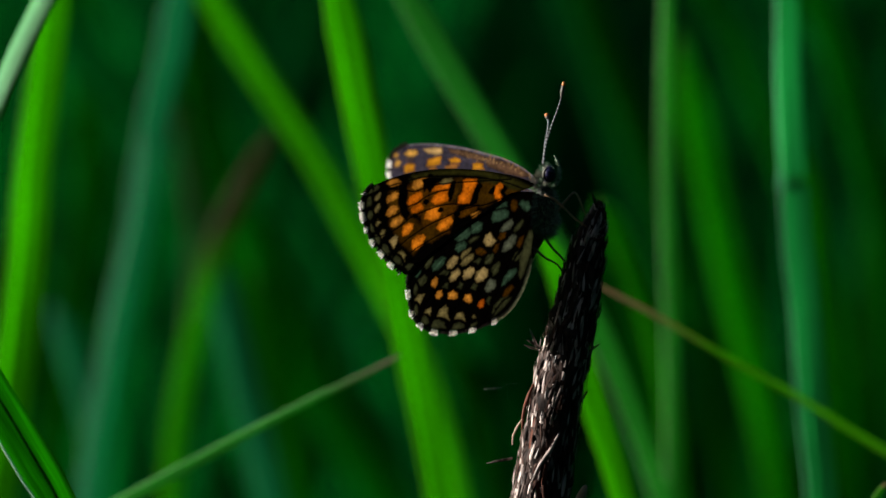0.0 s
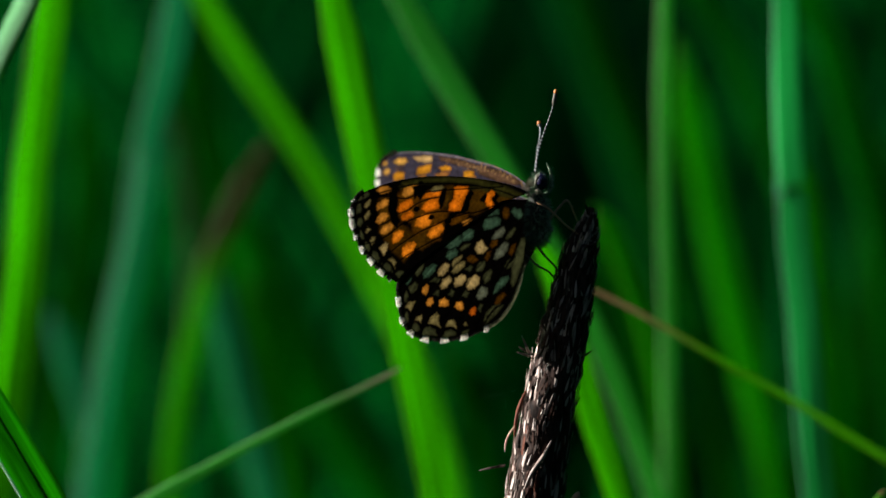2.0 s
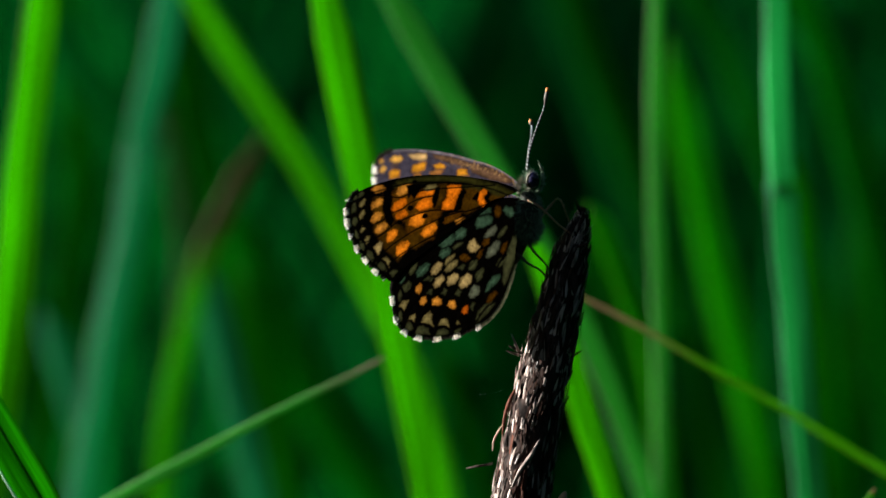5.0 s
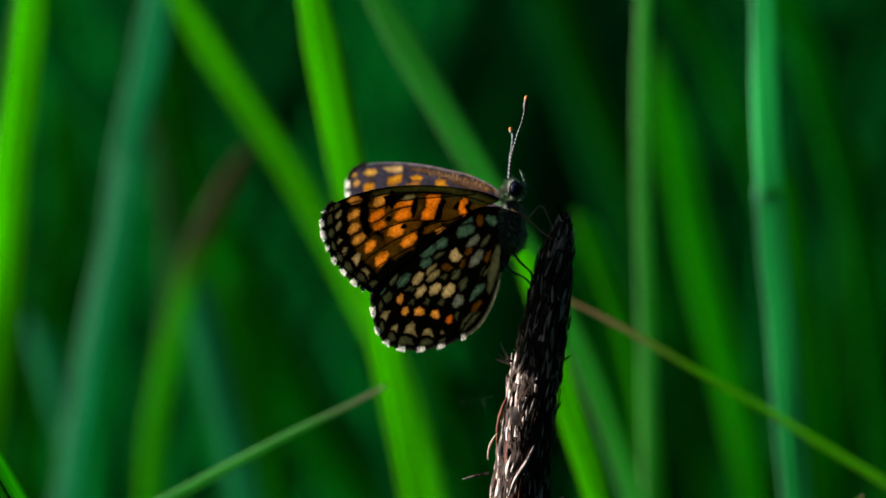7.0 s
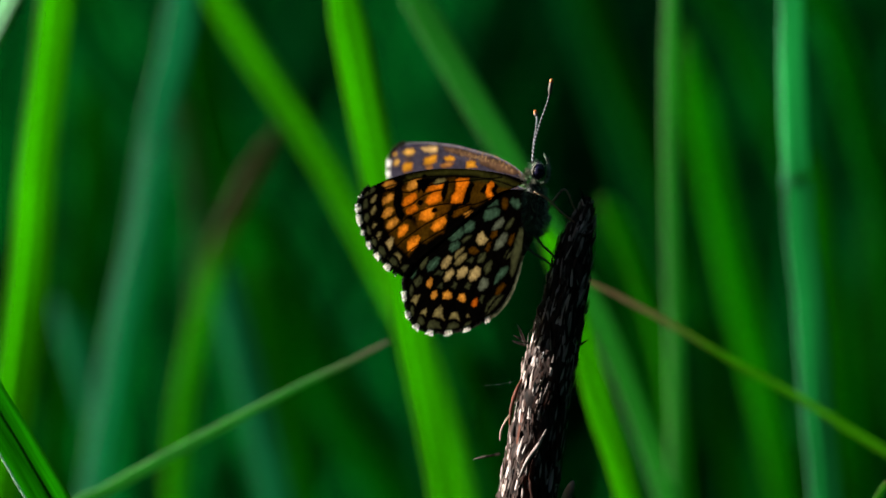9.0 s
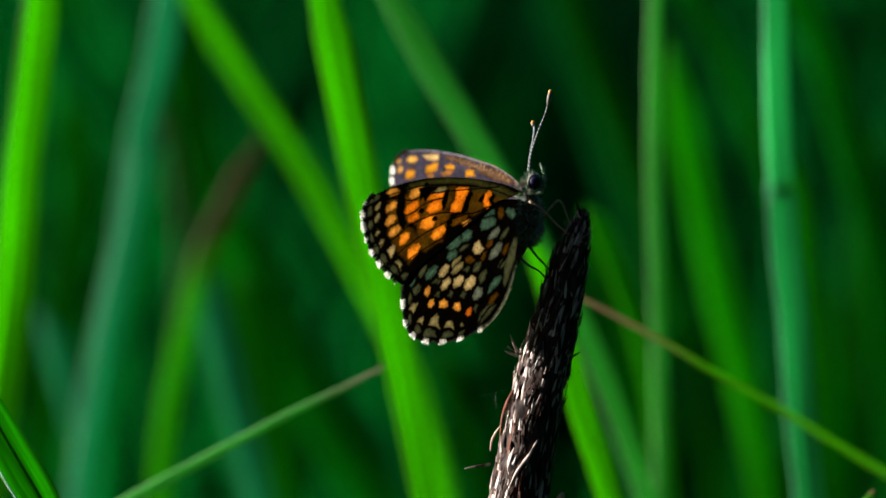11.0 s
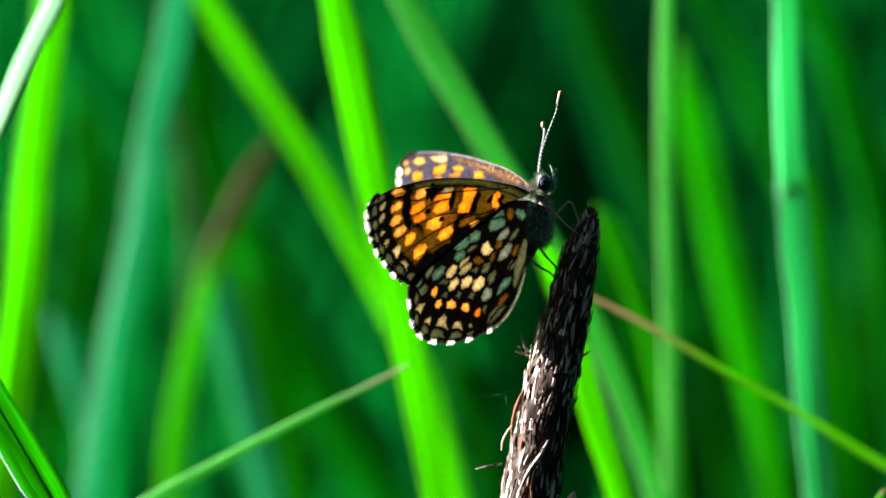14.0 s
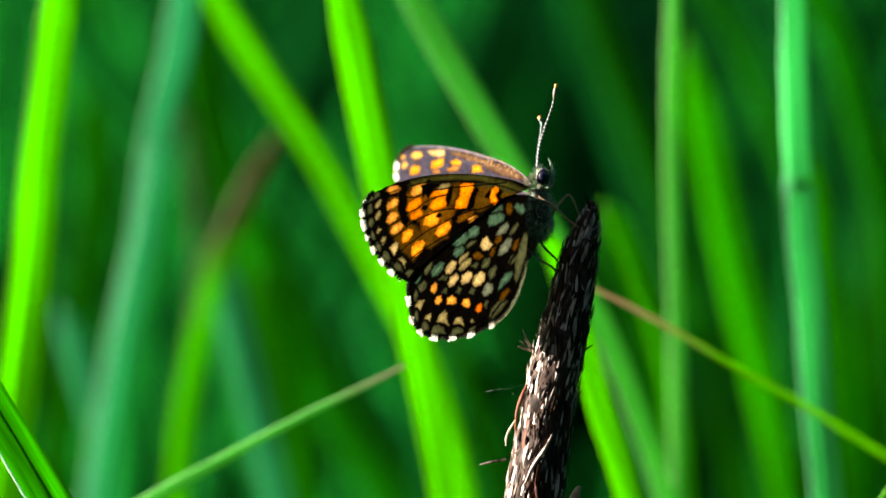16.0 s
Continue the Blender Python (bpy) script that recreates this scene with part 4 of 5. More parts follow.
HIND_CELLS_C = [
    ("g", (2.35, -4.16), (2.08, -3.50), (1.44, -3.06), (1.34, -3.33), (1.76, -3.94), (2.19, -4.33)),
    ("n", (1.85, -5.63), (1.64, -4.84), (1.19, -4.61), (1.22, -5.29), (1.53, -5.85)),
    ("g", (1.23, -6.42), (1.01, -5.29), (0.63, -4.17), (0.23, -4.06), (-0.10, -5.30), (0.22, -6.71), (0.60, -8.11), (1.07, -8.94), (1.33, -8.38)),
    ("g", (2.18, -6.98), (1.80, -6.30), (1.21, -6.14), (1.44, -6.87), (2.01, -7.20)),
    ("k", (8.06, -6.71), (7.69, -6.16), (7.02, -5.77), (6.97, -6.05), (7.55, -6.60), (7.90, -6.94)),
    ("k", (7.96, -7.49), (7.77, -6.94), (7.11, -6.44), (6.64, -6.50), (6.64, -6.94), (7.18, -7.39), (7.75, -7.60)),
    ("c", (9.48, -7.48), (9.28, -6.99), (8.74, -6.60), (8.32, -6.77), (8.38, -7.32), (8.92, -7.82), (9.37, -7.87)),
]
HIND_CELLS_D = [
    ("c", (9.09, -8.86), (8.94, -8.31), (8.32, -7.88), (8.04, -7.99), (7.94, -8.37), (8.42, -8.97), (8.93, -9.14)),
    ("c", (7.66, -8.60), (7.50, -8.10), (6.88, -7.72), (6.40, -7.83), (6.36, -8.27), (6.85, -8.77), (7.50, -8.87)),
    ("c", (6.23, -8.88), (6.09, -8.22), (5.40, -7.78), (4.91, -7.95), (4.85, -8.56), (5.35, -9.06), (6.01, -9.16)),
    ("g", (5.34, -7.17), (5.08, -6.62), (4.44, -6.40), (4.31, -6.79), (4.64, -7.35), (5.24, -7.40)),
    ("g", (4.50, -8.07), (4.22, -7.52), (3.72, -7.19), (3.54, -7.52), (3.74, -8.19), (4.18, -8.57)),
    ("w", (5.06, -9.84), (4.86, -9.23), (4.49, -8.84), (3.93, -9.07), (3.87, -9.63), (4.35, -10.12), (4.81, -10.17)),
]
HIND_CELLS_E = [
    ("v", (3.20, -9.58), (3.00, -8.80), (2.53, -8.09), (1.73, -7.82), (1.56, -8.15), (2.05, -8.76), (2.74, -9.36)),
    ("g", (6.60, -7.22), (6.05, -6.84), (5.70, -6.95), (5.98, -7.39)),
    ("n", (2.92, -10.59), (2.69, -9.86), (2.05, -9.48), (1.82, -9.71), (2.21, -10.32), (2.76, -10.76)),
    ("g", (3.94, -12.27), (3.74, -11.43), (3.15, -10.87), (2.18, -10.55), (1.95, -10.72), (2.44, -11.45), (3.22, -12.12), (3.81, -12.67)),
    ("g", (4.73, -11.13), (4.55, -10.57), (4.26, -10.74), (4.42, -11.42)),
    ("g", (11.93, -7.70), (11.81, -7.04), (11.43, -6.54), (11.09, -6.65), (11.19, -7.37), (11.65, -7.92)),
    ("v", (11.09, -7.70), (10.77, -7.09), (9.98, -6.65), (9.69, -6.82), (9.82, -7.37), (10.41, -7.98), (10.99, -8.08)),
]
HIND_CELLS_F = [
    ("g", (12.55, -9.39), (12.41, -8.84), (11.86, -8.46), (11.59, -8.63), (11.67, -9.17), (12.21, -9.56)),
    ("v", (12.88, -8.57), (12.56, -7.91), (12.33, -7.59), (12.28, -8.13), (12.68, -8.73)),
    ("g", (13.01, -9.94), (12.93, -9.44), (12.69, -9.28), (12.46, -9.66), (12.57, -10.33), (12.88, -10.44)),
    ("g", (10.24, -8.41), (9.75, -8.03), (9.22, -8.15), (9.45, -8.47)),
    ("g", (9.80, -9.63), (9.50, -9.30), (9.18, -9.30), (9.26, -9.74)),
    ("g", (8.15, -9.69), (7.87, -9.20), (7.52, -9.37), (7.73, -9.86)),
    ("g", (6.61, -9.76), (6.33, -9.27), (5.91, -9.44), (6.12, -9.94)),
    ("l", (11.06, -9.40), (10.97, -9.01), (10.61, -8.69), (10.40, -8.85), (10.36, -9.29), (10.64, -9.73)),
    ("l", (10.47, -10.51), (10.33, -10.12), (9.88, -10.01), (9.77, -10.40), (10.04, -10.79), (10.37, -10.73)),
]
HIND_CELLS_G = [
    ("l", (9.12, -10.74), (9.07, -10.24), (8.57, -10.02), (8.14, -10.25), (8.07, -10.75), (8.51, -10.86)),
    ("l", (7.39, -10.87), (7.19, -10.43), (6.66, -10.38), (6.39, -10.83), (6.46, -11.22), (6.87, -11.16), (7.17, -10.99)),
    ("r", (5.61, -11.52), (5.54, -11.12), (5.11, -10.90), (4.93, -11.19), (5.00, -11.58), (5.31, -11.75)),
    ("k", (12.68, -10.88), (12.37, -10.38), (11.72, -10.39), (11.96, -10.94), (12.09, -11.39), (12.40, -11.05)),
    ("k", (11.54, -12.46), (11.36, -11.90), (10.81, -11.68), (10.76, -12.02), (10.88, -12.52), (11.23, -12.35)),
    ("k", (10.03, -12.53), (9.80, -11.86), (9.22, -11.42), (8.96, -11.76), (8.93, -12.37), (8.66, -12.94), (9.23, -12.59), (9.80, -12.75)),
    ("k", (8.08, -12.83), (7.83, -12.28), (7.31, -12.17), (7.05, -12.57), (6.86, -13.07), (7.42, -12.84)),
]
HIND_CELLS_H = [
    ("k", (6.11, -12.64), (5.94, -12.41), (5.70, -12.70), (5.95, -12.81)),
    ("g", (12.79, -11.89), (12.75, -11.27), (12.33, -11.50), (12.17, -12.12), (12.31, -12.51)),
    ("g", (11.79, -13.07), (11.65, -12.57), (11.21, -12.52), (10.87, -13.08), (11.23, -13.40), (11.63, -13.34)),
    ("g", (10.63, -13.58), (10.42, -13.02), (9.85, -12.87), (9.23, -13.15), (8.97, -13.71), (9.70, -13.70), (10.47, -13.80)),
    ("g", (8.31, -13.77), (8.09, -13.28), (7.51, -13.12), (6.88, -13.40), (6.92, -13.68), (7.83, -13.89)),
    ("g", (6.33, -13.64), (5.97, -13.25), (5.51, -13.15), (5.67, -13.53)),
]
HIND_CELLS = HIND_CELLS_A + HIND_CELLS_B + HIND_CELLS_C + HIND_CELLS_D + HIND_CELLS_E + HIND_CELLS_F + HIND_CELLS_G + HIND_CELLS_H
UPPER_CELLS_A = [
    ("l", (19.02, -0.80), (18.71, -0.50), (18.18, -0.55), (18.21, -0.85), (18.71, -1.03)),
    ("l", (17.32, -0.42), (16.87, 0.09), (15.86, 0.32), (15.57, 0.09), (15.94, -0.28), (16.95, -0.51)),
    ("c", (14.80, 0.67), (13.75, 1.02), (12.53, 1.29), (12.44, 0.79), (13.15, 0.52), (14.16, 0.41)),
    ("l", (18.50, -1.62), (18.15, -1.19), (17.68, -1.32), (17.93, -1.78), (18.44, -1.90)),
    ("o", (17.17, -1.67), (16.73, -1.28), (15.90, -1.09), (15.74, -1.81), (17.02, -2.27)),
    ("k", (17.14, -0.96), (16.50, -0.64), (15.98, -0.58), (16.36, -0.90)),
    ("o", (14.28, -0.95), (14.06, -0.21), (13.19, 0.22), (12.47, 0.44), (12.54, -0.21), (13.22, -0.71)),
    ("o", (11.44, 0.33), (10.67, 0.73), (9.92, 0.67), (9.96, 0.43), (11.08, 0.12)),
]
UPPER_CELLS_B = [
    ("r", (11.83, -0.45), (10.98, 0.03), (10.08, 0.12), (10.35, -0.29), (11.62, -0.69)),
    ("o", (8.34, 0.57), (7.90, 0.84), (7.10, 0.91), (6.86, 0.39), (8.26, 0.02)),
    ("r", (13.91, -1.10), (13.12, -0.80), (12.90, -1.10), (13.70, -1.34)),
    ("n", (6.76, 1.61), (4.61, 1.64), (2.22, 1.45), (0.99, 1.10), (2.08, 0.69), (4.42, 0.61), (6.45, 0.83)),
    ("n", (11.64, 1.44), (9.46, 1.69), (6.76, 1.61), (7.14, 1.13), (9.10, 1.14), (11.24, 1.12)),
]
UPPER_CELLS = UPPER_CELLS_A + UPPER_CELLS_B
FORE_DOTS = [(11.77, 0.53, 0.33, 0.25), (12.38, -1.41, 0.33, 0.28), (10.74, -2.17, 0.33, 0.25), (8.94, -2.54, 0.40, 0.25), (13.40, -2.78, 0.33, 0.22), (12.25, 1.19, 0.26, 0.17)]
FORE_LINE = [(0.1, 0.37), (2.21, 1.07), (4.94, 1.55), (8.28, 1.85), (12.2, 1.76), (15.36, 1.18), (17.34, 0.51), (18.48, -0.09), (19.01, -1.02), (18.98, -2.32), (18.57, -3.63), (17.76, -5.05), (16.49, -6.47), (15.13, -7.63), (13.52, -8.58), (12.02, -7.04), (9.46, -5.0), (7.54, -3.51), (5.32, -2.17), (2.81, -0.49)]
HIND_LINE = [(0.14, -0.31), (3.01, -0.43), (5.4, -2.11), (7.61, -3.45), (9.53, -4.95), (12.16, -6.98), (13.51, -8.63), (13.31, -10.29), (12.78, -11.95), (11.85, -13.19), (10.39, -13.82), (8.26, -14.01), (5.98, -13.71), (4.06, -13.06), (2.36, -12.18), (1.11, -10.4), (0.33, -8.15), (-0.05, -5.91), (-0.29, -3.1)]
FORE_VEINS = [
    [(0.30, -0.53), (3.56, 0.53), (7.00, 1.07), (10.30, 1.15), (12.87, 1.02), (15.34, 0.44), (17.14, -0.13), (18.43, -0.75)],
    [(3.21, 0.92), (12.10, 0.20), (13.62, -0.37), (15.11, -0.22), (16.50, -0.18), (18.01, -0.59)],
    [(9.58, -0.12), (11.04, -0.35), (12.27, -0.80), (13.27, -1.47), (14.37, -1.92), (15.45, -2.68), (16.80, -3.13), (18.41, -3.30)],
    [(3.35, -0.70), (5.91, -1.65), (7.91, -1.66), (9.57, -1.56), (11.16, -1.84), (12.60, -2.34), (13.96, -2.94), (15.15, -3.88), (16.52, -4.59), (17.99, -4.88)],
    [(6.58, -1.66), (8.83, -2.27), (10.41, -2.98), (11.66, -3.48), (12.87, -4.19), (14.05, -4.97), (15.47, -6.14), (16.95, -6.86)],
    [(5.55, -1.87), (7.13, -2.76), (8.89, -3.75), (10.57, -4.52), (12.07, -5.35), (13.53, -6.30), (14.64, -7.62)],
]
FORE_ARCHES = [
    [(18.83, -0.54), (18.56, 0.12), (18.13, -0.20)],
    [(18.84, -1.96), (18.77, -0.98), (18.36, -0.81), (18.04, -1.35)],
    [(18.62, -3.03), (18.50, -2.28), (18.07, -2.17), (17.84, -2.70)],
    [(18.32, -4.22), (18.16, -3.35), (17.68, -3.78)],
    [(17.80, -5.32), (17.60, -4.49), (17.07, -4.71), (16.80, -5.31)],
    [(16.90, -6.25), (16.66, -5.37), (16.06, -5.59), (15.69, -6.36)],
    [(15.58, -7.19), (15.16, -6.47), (14.47, -6.86), (14.19, -7.62)],
]
HIND_ARCHES = [
    [(12.76, -11.66), (12.59, -11.11), (12.14, -11.45), (11.99, -12.01)],
    [(11.88, -12.84), (11.61, -12.40), (11.16, -12.35), (10.76, -12.91)],
    [(10.70, -13.46), (10.44, -12.86), (9.88, -12.70), (9.19, -12.93), (8.79, -13.60)],
    [(8.45, -13.71), (8.18, -13.11), (7.53, -12.95), (6.90, -13.24), (6.65, -13.74)],
    [(6.46, -13.63), (6.05, -13.08), (5.47, -12.92)],
    [(12.99, -10.55), (12.95, -9.28), (12.64, -9.17), (12.32, -9.78)],
    [(3.83, -12.56), (3.41, -11.77), (2.72, -10.99), (1.84, -10.49)],
    [(2.13, -7.31), (1.70, -6.53), (1.17, -5.97)],
]
HIND_VEINS = [
    [(5.67, -3.11), (9.31, -5.67), (12.19, -7.76), (13.25, -9.19)],
    [(6.15, -4.5), (9.25, -6.16), (11.27, -8.37), (12.37, -10.02), (13.25, -11.29)],
    [(6.05, -5.34), (7.93, -7.22), (9.44, -8.32), (10.35, -9.93), (11.47, -11.47), (12.35, -12.79)],
    [(5.2, -5.73), (6.37, -7.01), (7.65, -8.39), (9.14, -10.72), (10.19, -12.26), (11.12, -13.75)],
    [(3.96, -6.01), (5.38, -7.46), (6.09, -8.68), (7.46, -10.9), (8.44, -12.62), (8.89, -14.23)],
    [(3.0, -6.74), (4.17, -8.02), (4.88, -9.24), (5.89, -11.25), (6.61, -12.92), (6.91, -14.26)],
    [(2.16, -7.02), (2.81, -8.25), (3.55, -10.26), (4.18, -11.6), (4.66, -13.62)],
    [(0.52, -2.54), (1.49, -7.02), (3.1, -12.74)]]
FORE_SPOTS = [(19.33, -0.42), (19.35, -1.89), (19.09, -2.98), (18.74, -4.29), (17.9, -5.43), (16.81, -6.53), (15.58, -7.63), (14.04, -8.57)]
HIND_SPOTS = [(13.49, -10.4), (12.99, -12.34), (11.87, -13.52), (10.23, -14.1), (8.1, -14.24), (5.94, -13.99), (3.57, -13.24)]
UNDER = {"o": (0.30, 0.068, 0.002), "y": (0.32, 0.088, 0.004), "l": (0.24, 0.092, 0.011), "c": (0.15, 0.106, 0.041), "k": (0.078, 0.061, 0.022),
         "g": (0.018, 0.0195, 0.008), "d": (0.024, 0.0105, 0.0006), "q": (0.042, 0.015, 0.0006), "e": (0.014, 0.0135, 0.0025), "b": (0.0004, 0.0003, 0.0003),
         "r": (0.20, 0.04, 0.002), "n": (0.027, 0.0105, 0.0006), "v": (0.0135, 0.0285, 0.0165), "w": (0.038, 0.043, 0.028), "ground": (0.0005, 0.0004, 0.0003)}
UPPER = {"o": (0.42, 0.17, 0.012), "l": (0.48, 0.25, 0.05), "c": (0.48, 0.30, 0.12), "k": (0.10, 0.06, 0.05), "r": (0.30, 0.12, 0.03),
         "n": (0.085, 0.045, 0.026), "b": (0.03, 0.026, 0.042), "ground": (0.037, 0.032, 0.049)}


def wing(name, outline, tints, cells, dots, arches, veins, palette, round_count, depth_count, hub, parent, label, grow=0.06):
    """A wing in its own plane: a fan of fine rings, cambered, with raised veins; the colours are those of its scales,
    with rim light painted on the UPPER palette's edge.
    """
    edge = [(-v.x, v.y) for v in glide([(-u, v, 0) for u, v in outline + outline[:1]], round_count)][:-1]
    edge = np.array(edge)
    hub = np.array(hub)
    r = (np.arange(1, depth_count + 1) / depth_count)[:, None, None]
    uvp = np.vstack([hub[None], (hub + r * (edge - hub)[None]).reshape(-1, 2)])
    wob = np.stack([np.sin(uvp[:, 1] * 5.1 + 1.3 * np.sin(uvp[:, 0] * 3.7)), np.sin(uvp[:, 0] * 4.7 + 1.7 * np.sin(uvp[:, 1] * 4.3))], 1)
    rng = np.random.default_rng(17)

    def rough_field(step):
        """Smooth random values between -1 and 1 on the wing, changing over the given millimetres."""
        grid = rng.uniform(-1, 1, (160, 160))
        g = (uvp - uvp.min(axis=0)) / step
        i = np.minimum(g.astype(int), 158)
        f = g - i
        f = f * f * (3 - 2 * f)
        top = grid[i[:, 0], i[:, 1]] * (1 - f[:, 0]) + grid[i[:, 0] + 1, i[:, 1]] * f[:, 0]
        low = grid[i[:, 0], i[:, 1] + 1] * (1 - f[:, 0]) + grid[i[:, 0] + 1, i[:, 1] + 1] * f[:, 0]
        return top * (1 - f[:, 1]) + low * f[:, 1]

    ragged = np.stack([rough_field(0.33), rough_field(0.33)], 1) * 0.045 + np.stack([rough_field(0.17), rough_field(0.17)], 1) * 0.025
    q = uvp + ragged + 0.015 * wob + 0.01 * np.stack([np.sin(uvp[:, 1] * 17), np.sin(uvp[:, 0] * 19)], 1)
    color = np.tile(np.array(palette["ground"]), (len(q), 1))

    def depth_inside(corners):
        """How far each place lies inside a cell, in millimetres; negative outside."""
        near, inside = np.full(len(q), 99.0), np.zeros(len(q), dtype=bool)
        for (u0, v0), (u1, v1) in zip(corners, corners[1:] + corners[:1]):
            du, dv = u1 - u0, v1 - v0
            t = np.clip(((q[:, 0] - u0) * du + (q[:, 1] - v0) * dv) / (du * du + dv * dv + 1e-12), 0, 1)
            near = np.minimum(near, np.hypot(q[:, 0] - u0 - t * du, q[:, 1] - v0 - t * dv))
            if abs(dv) > 1e-9:
                inside ^= ((v0 > q[:, 1]) != (v1 > q[:, 1])) & (q[:, 0] < u0 + (q[:, 1] - v0) / dv * du)
        return np.where(inside, near, -near)

    for soft, grown, group in ((0.32, 0.0, tints), (0.11, grow, cells)):
        for c, *corners in group:
            d = depth_inside(corners) + grown
            k = np.clip(0.5 + d / (2 * soft), 0, 1)
            k = (k * k * (3 - 2 * k))[:, None]
            tone = np.clip(0.55 + 2.0 * d, 0.5, 1.3)[:, None] if soft < 0.2 else 1.0
            color = color * (1 - k) + np.array(palette[c]) * tone * k
    for u, v, a, b in dots:
        d = np.hypot((q[:, 0] - u) / a, (q[:, 1] - v) / b)
        k = np.clip((1.25 - d) / 0.5, 0, 1)[:, None]
        color = color * (1 - k) + np.array(palette["b"]) * k
    for arch in arches:  # fine dark arches that part the marginal cells
        line = np.array([(p.x, p.y) for p in glide([(u, v, 0) for u, v in arch], 12)])
        near = np.full(len(q), 9.0)
        for a, b in zip(line[:-1], line[1:]):
            t = np.clip(((q - a) @ (b - a)) / max(1e-9, (b - a) @ (b - a)), 0, 1)
            near = np.minimum(near, np.linalg.norm(q - a - t[:, None] * (b - a), axis=1))
        k = np.clip((0.16 - near) / 0.08, 0, 1)[:, None] * 0.95
        color = color * (1 - k) + np.array(palette["b"]) * k
    if palette is UPPER:  # rim light painted as a pale band along the leading edge
        away = (1 - np.concatenate([[0.0], np.repeat(r[:, 0, 0], round_count)])) * np.linalg.norm(uvp - hub, axis=1) / np.maximum(0.02, np.concatenate([[0.02], np.repeat(r[:, 0, 0], round_count)]))
        k = (np.clip((0.26 - away) / 0.16, 0, 1) * (uvp[:, 1] > -0.4))[:, None]
        color = color * (1 - k) + np.array((0.17, 0.155, 0.19)) * k
        gold = np.clip((rough_field(0.22) + 0.5 * rough_field(0.12) - 0.15) / 0.4, 0, 1) * np.clip((1.3 - away) / 0.5, 0, 1) * (uvp[:, 1] > -0.6) * np.clip((12 - uvp[:, 0]) / 5, 0, 1)
        gold = (0.75 * gold)[:, None]  # mottled with worn golden scales towards the root
        color = color * (1 - gold) + np.array((0.26, 0.15, 0.065)) * gold
    raised = np.zeros(len(q))
    for vein in veins:
        line = np.array([(p.x, p.y) for p in glide([(u, v, 0) for u, v in vein], 24)])
        near = np.full(len(q), 9.0)
        for a, b in zip(line[:-1], line[1:]):
            t = np.clip(((uvp - a) @ (b - a)) / max(1e-9, (b - a) @ (b - a)), 0, 1)
            near = np.minimum(near, np.linalg.norm(uvp - a - t[:, None] * (b - a), axis=1))
        if dots:
            k = np.clip((0.11 - near) / 0.07, 0, 1)[:, None]
            color = color * (1 - 0.85 * k) + np.array(palette["b"]) * 0.85 * k
        raised = np.maximum(raised, np.clip(1 - near / 0.2, 0, 1))
    color = color * np.clip(1 + 0.3 * rough_field(0.2) + 0.25 * rough_field(0.6), 0.3, 1.6)[:, None]
    bow = 0.02 * uvp[:, 0] * (18 - uvp[:, 0]) / 10 + 0.05 * np.sin(uvp[:, 1] * 1.1)
    verts = np.stack([-uvp[:, 0], -bow - 0.04 * raised, uvp[:, 1]], 1) * MM
    faces = [(0, 1 + (j + 1) % round_count, 1 + j) for j in range(round_count)]
    for i in range(depth_count - 1):
        a, b = 1 + i * round_count, 1 + (i + 1) * round_count
        faces += [(a + j, a + (j + 1) % round_count, b + (j + 1) % round_count, b + j) for j in range(round_count)]
    me = bpy.data.meshes.new(name)
    me.from_pydata(verts.tolist(), [], faces)
    me.attributes.new("pattern", "FLOAT_COLOR", "POINT").data.foreach_set("color", np.hstack([color, np.ones((len(q), 1))]).astype(np.float32).ravel())
    me.materials.append(WING_MAT)
    me.polygons.foreach_set("use_smooth", np.ones(len(me.polygons), dtype=bool))
    ob = new(name, me)
    ob.parent = parent
    return tagged(ob, label)


def fringe(outline, first, last, spots, parent, seed, soft=99):
    """Short hair scales along the outer edge, white between the veins and dark on them."""
    rng = random.Random(seed)
    count = 40 * (len(outline))
    line = glide([(u, v, 0) for u, v in outline], count)
    verts, faces, color = [], [], []
    for k in range(int(first * 40), int(last * 40)):
        for rep in range(2):
            p = line[k].lerp(line[k + 1], rng.random())
            t = (line[min(k + 3, count)] - line[k - 3]).normalized()
            out = Vector((t.y, -t.x, 0))
            if out.dot(p - Vector((8, -5, 0))) < 0:
                out = -out
            d = (out + t * rng.gauss(0, 0.25)).normalized()
            gap = min((Vector((u, v, 0)) - p).length for u, v in spots)
            white = gap < 0.46 + rng.gauss(0, 0.05)
            ln = rng.uniform(0.3, 0.5) * (1.15 if white else 0.75)
            w = t * rng.uniform(0.03, 0.05)
            base = len(verts)
            y = -0.02 * p.x * (18 - p.x) / 10 - 0.05 * math.sin(p.y * 1.1) + rng.gauss(0, 0.04)
            for e in (p - out * 0.12 - w, p - out * 0.12 + w, p + d * ln + w * 0.7, p + d * ln - w * 0.7):
                verts.append((-e.x * MM, y * MM, e.y * MM))
                color.append((0.8, 0.78, 0.72, 1) if white else (0.16, 0.18, 0.11, 1) if k > soft * 40 else (0.02, 0.017, 0.015, 1))
            faces.append((base, base + 1, base + 2, base + 3))
    me = bpy.data.meshes.new("fringe")
    me.from_pydata(verts, [], faces)
    me.attributes.new("pattern", "FLOAT_COLOR", "POINT").data.foreach_set("color", np.array(color, dtype=np.float32).ravel())
    me.materials.append(WING_MAT)
    ob = new("fringe", me)
    ob.parent = parent
    tagged(ob, "white and dark chequered hair fringe")


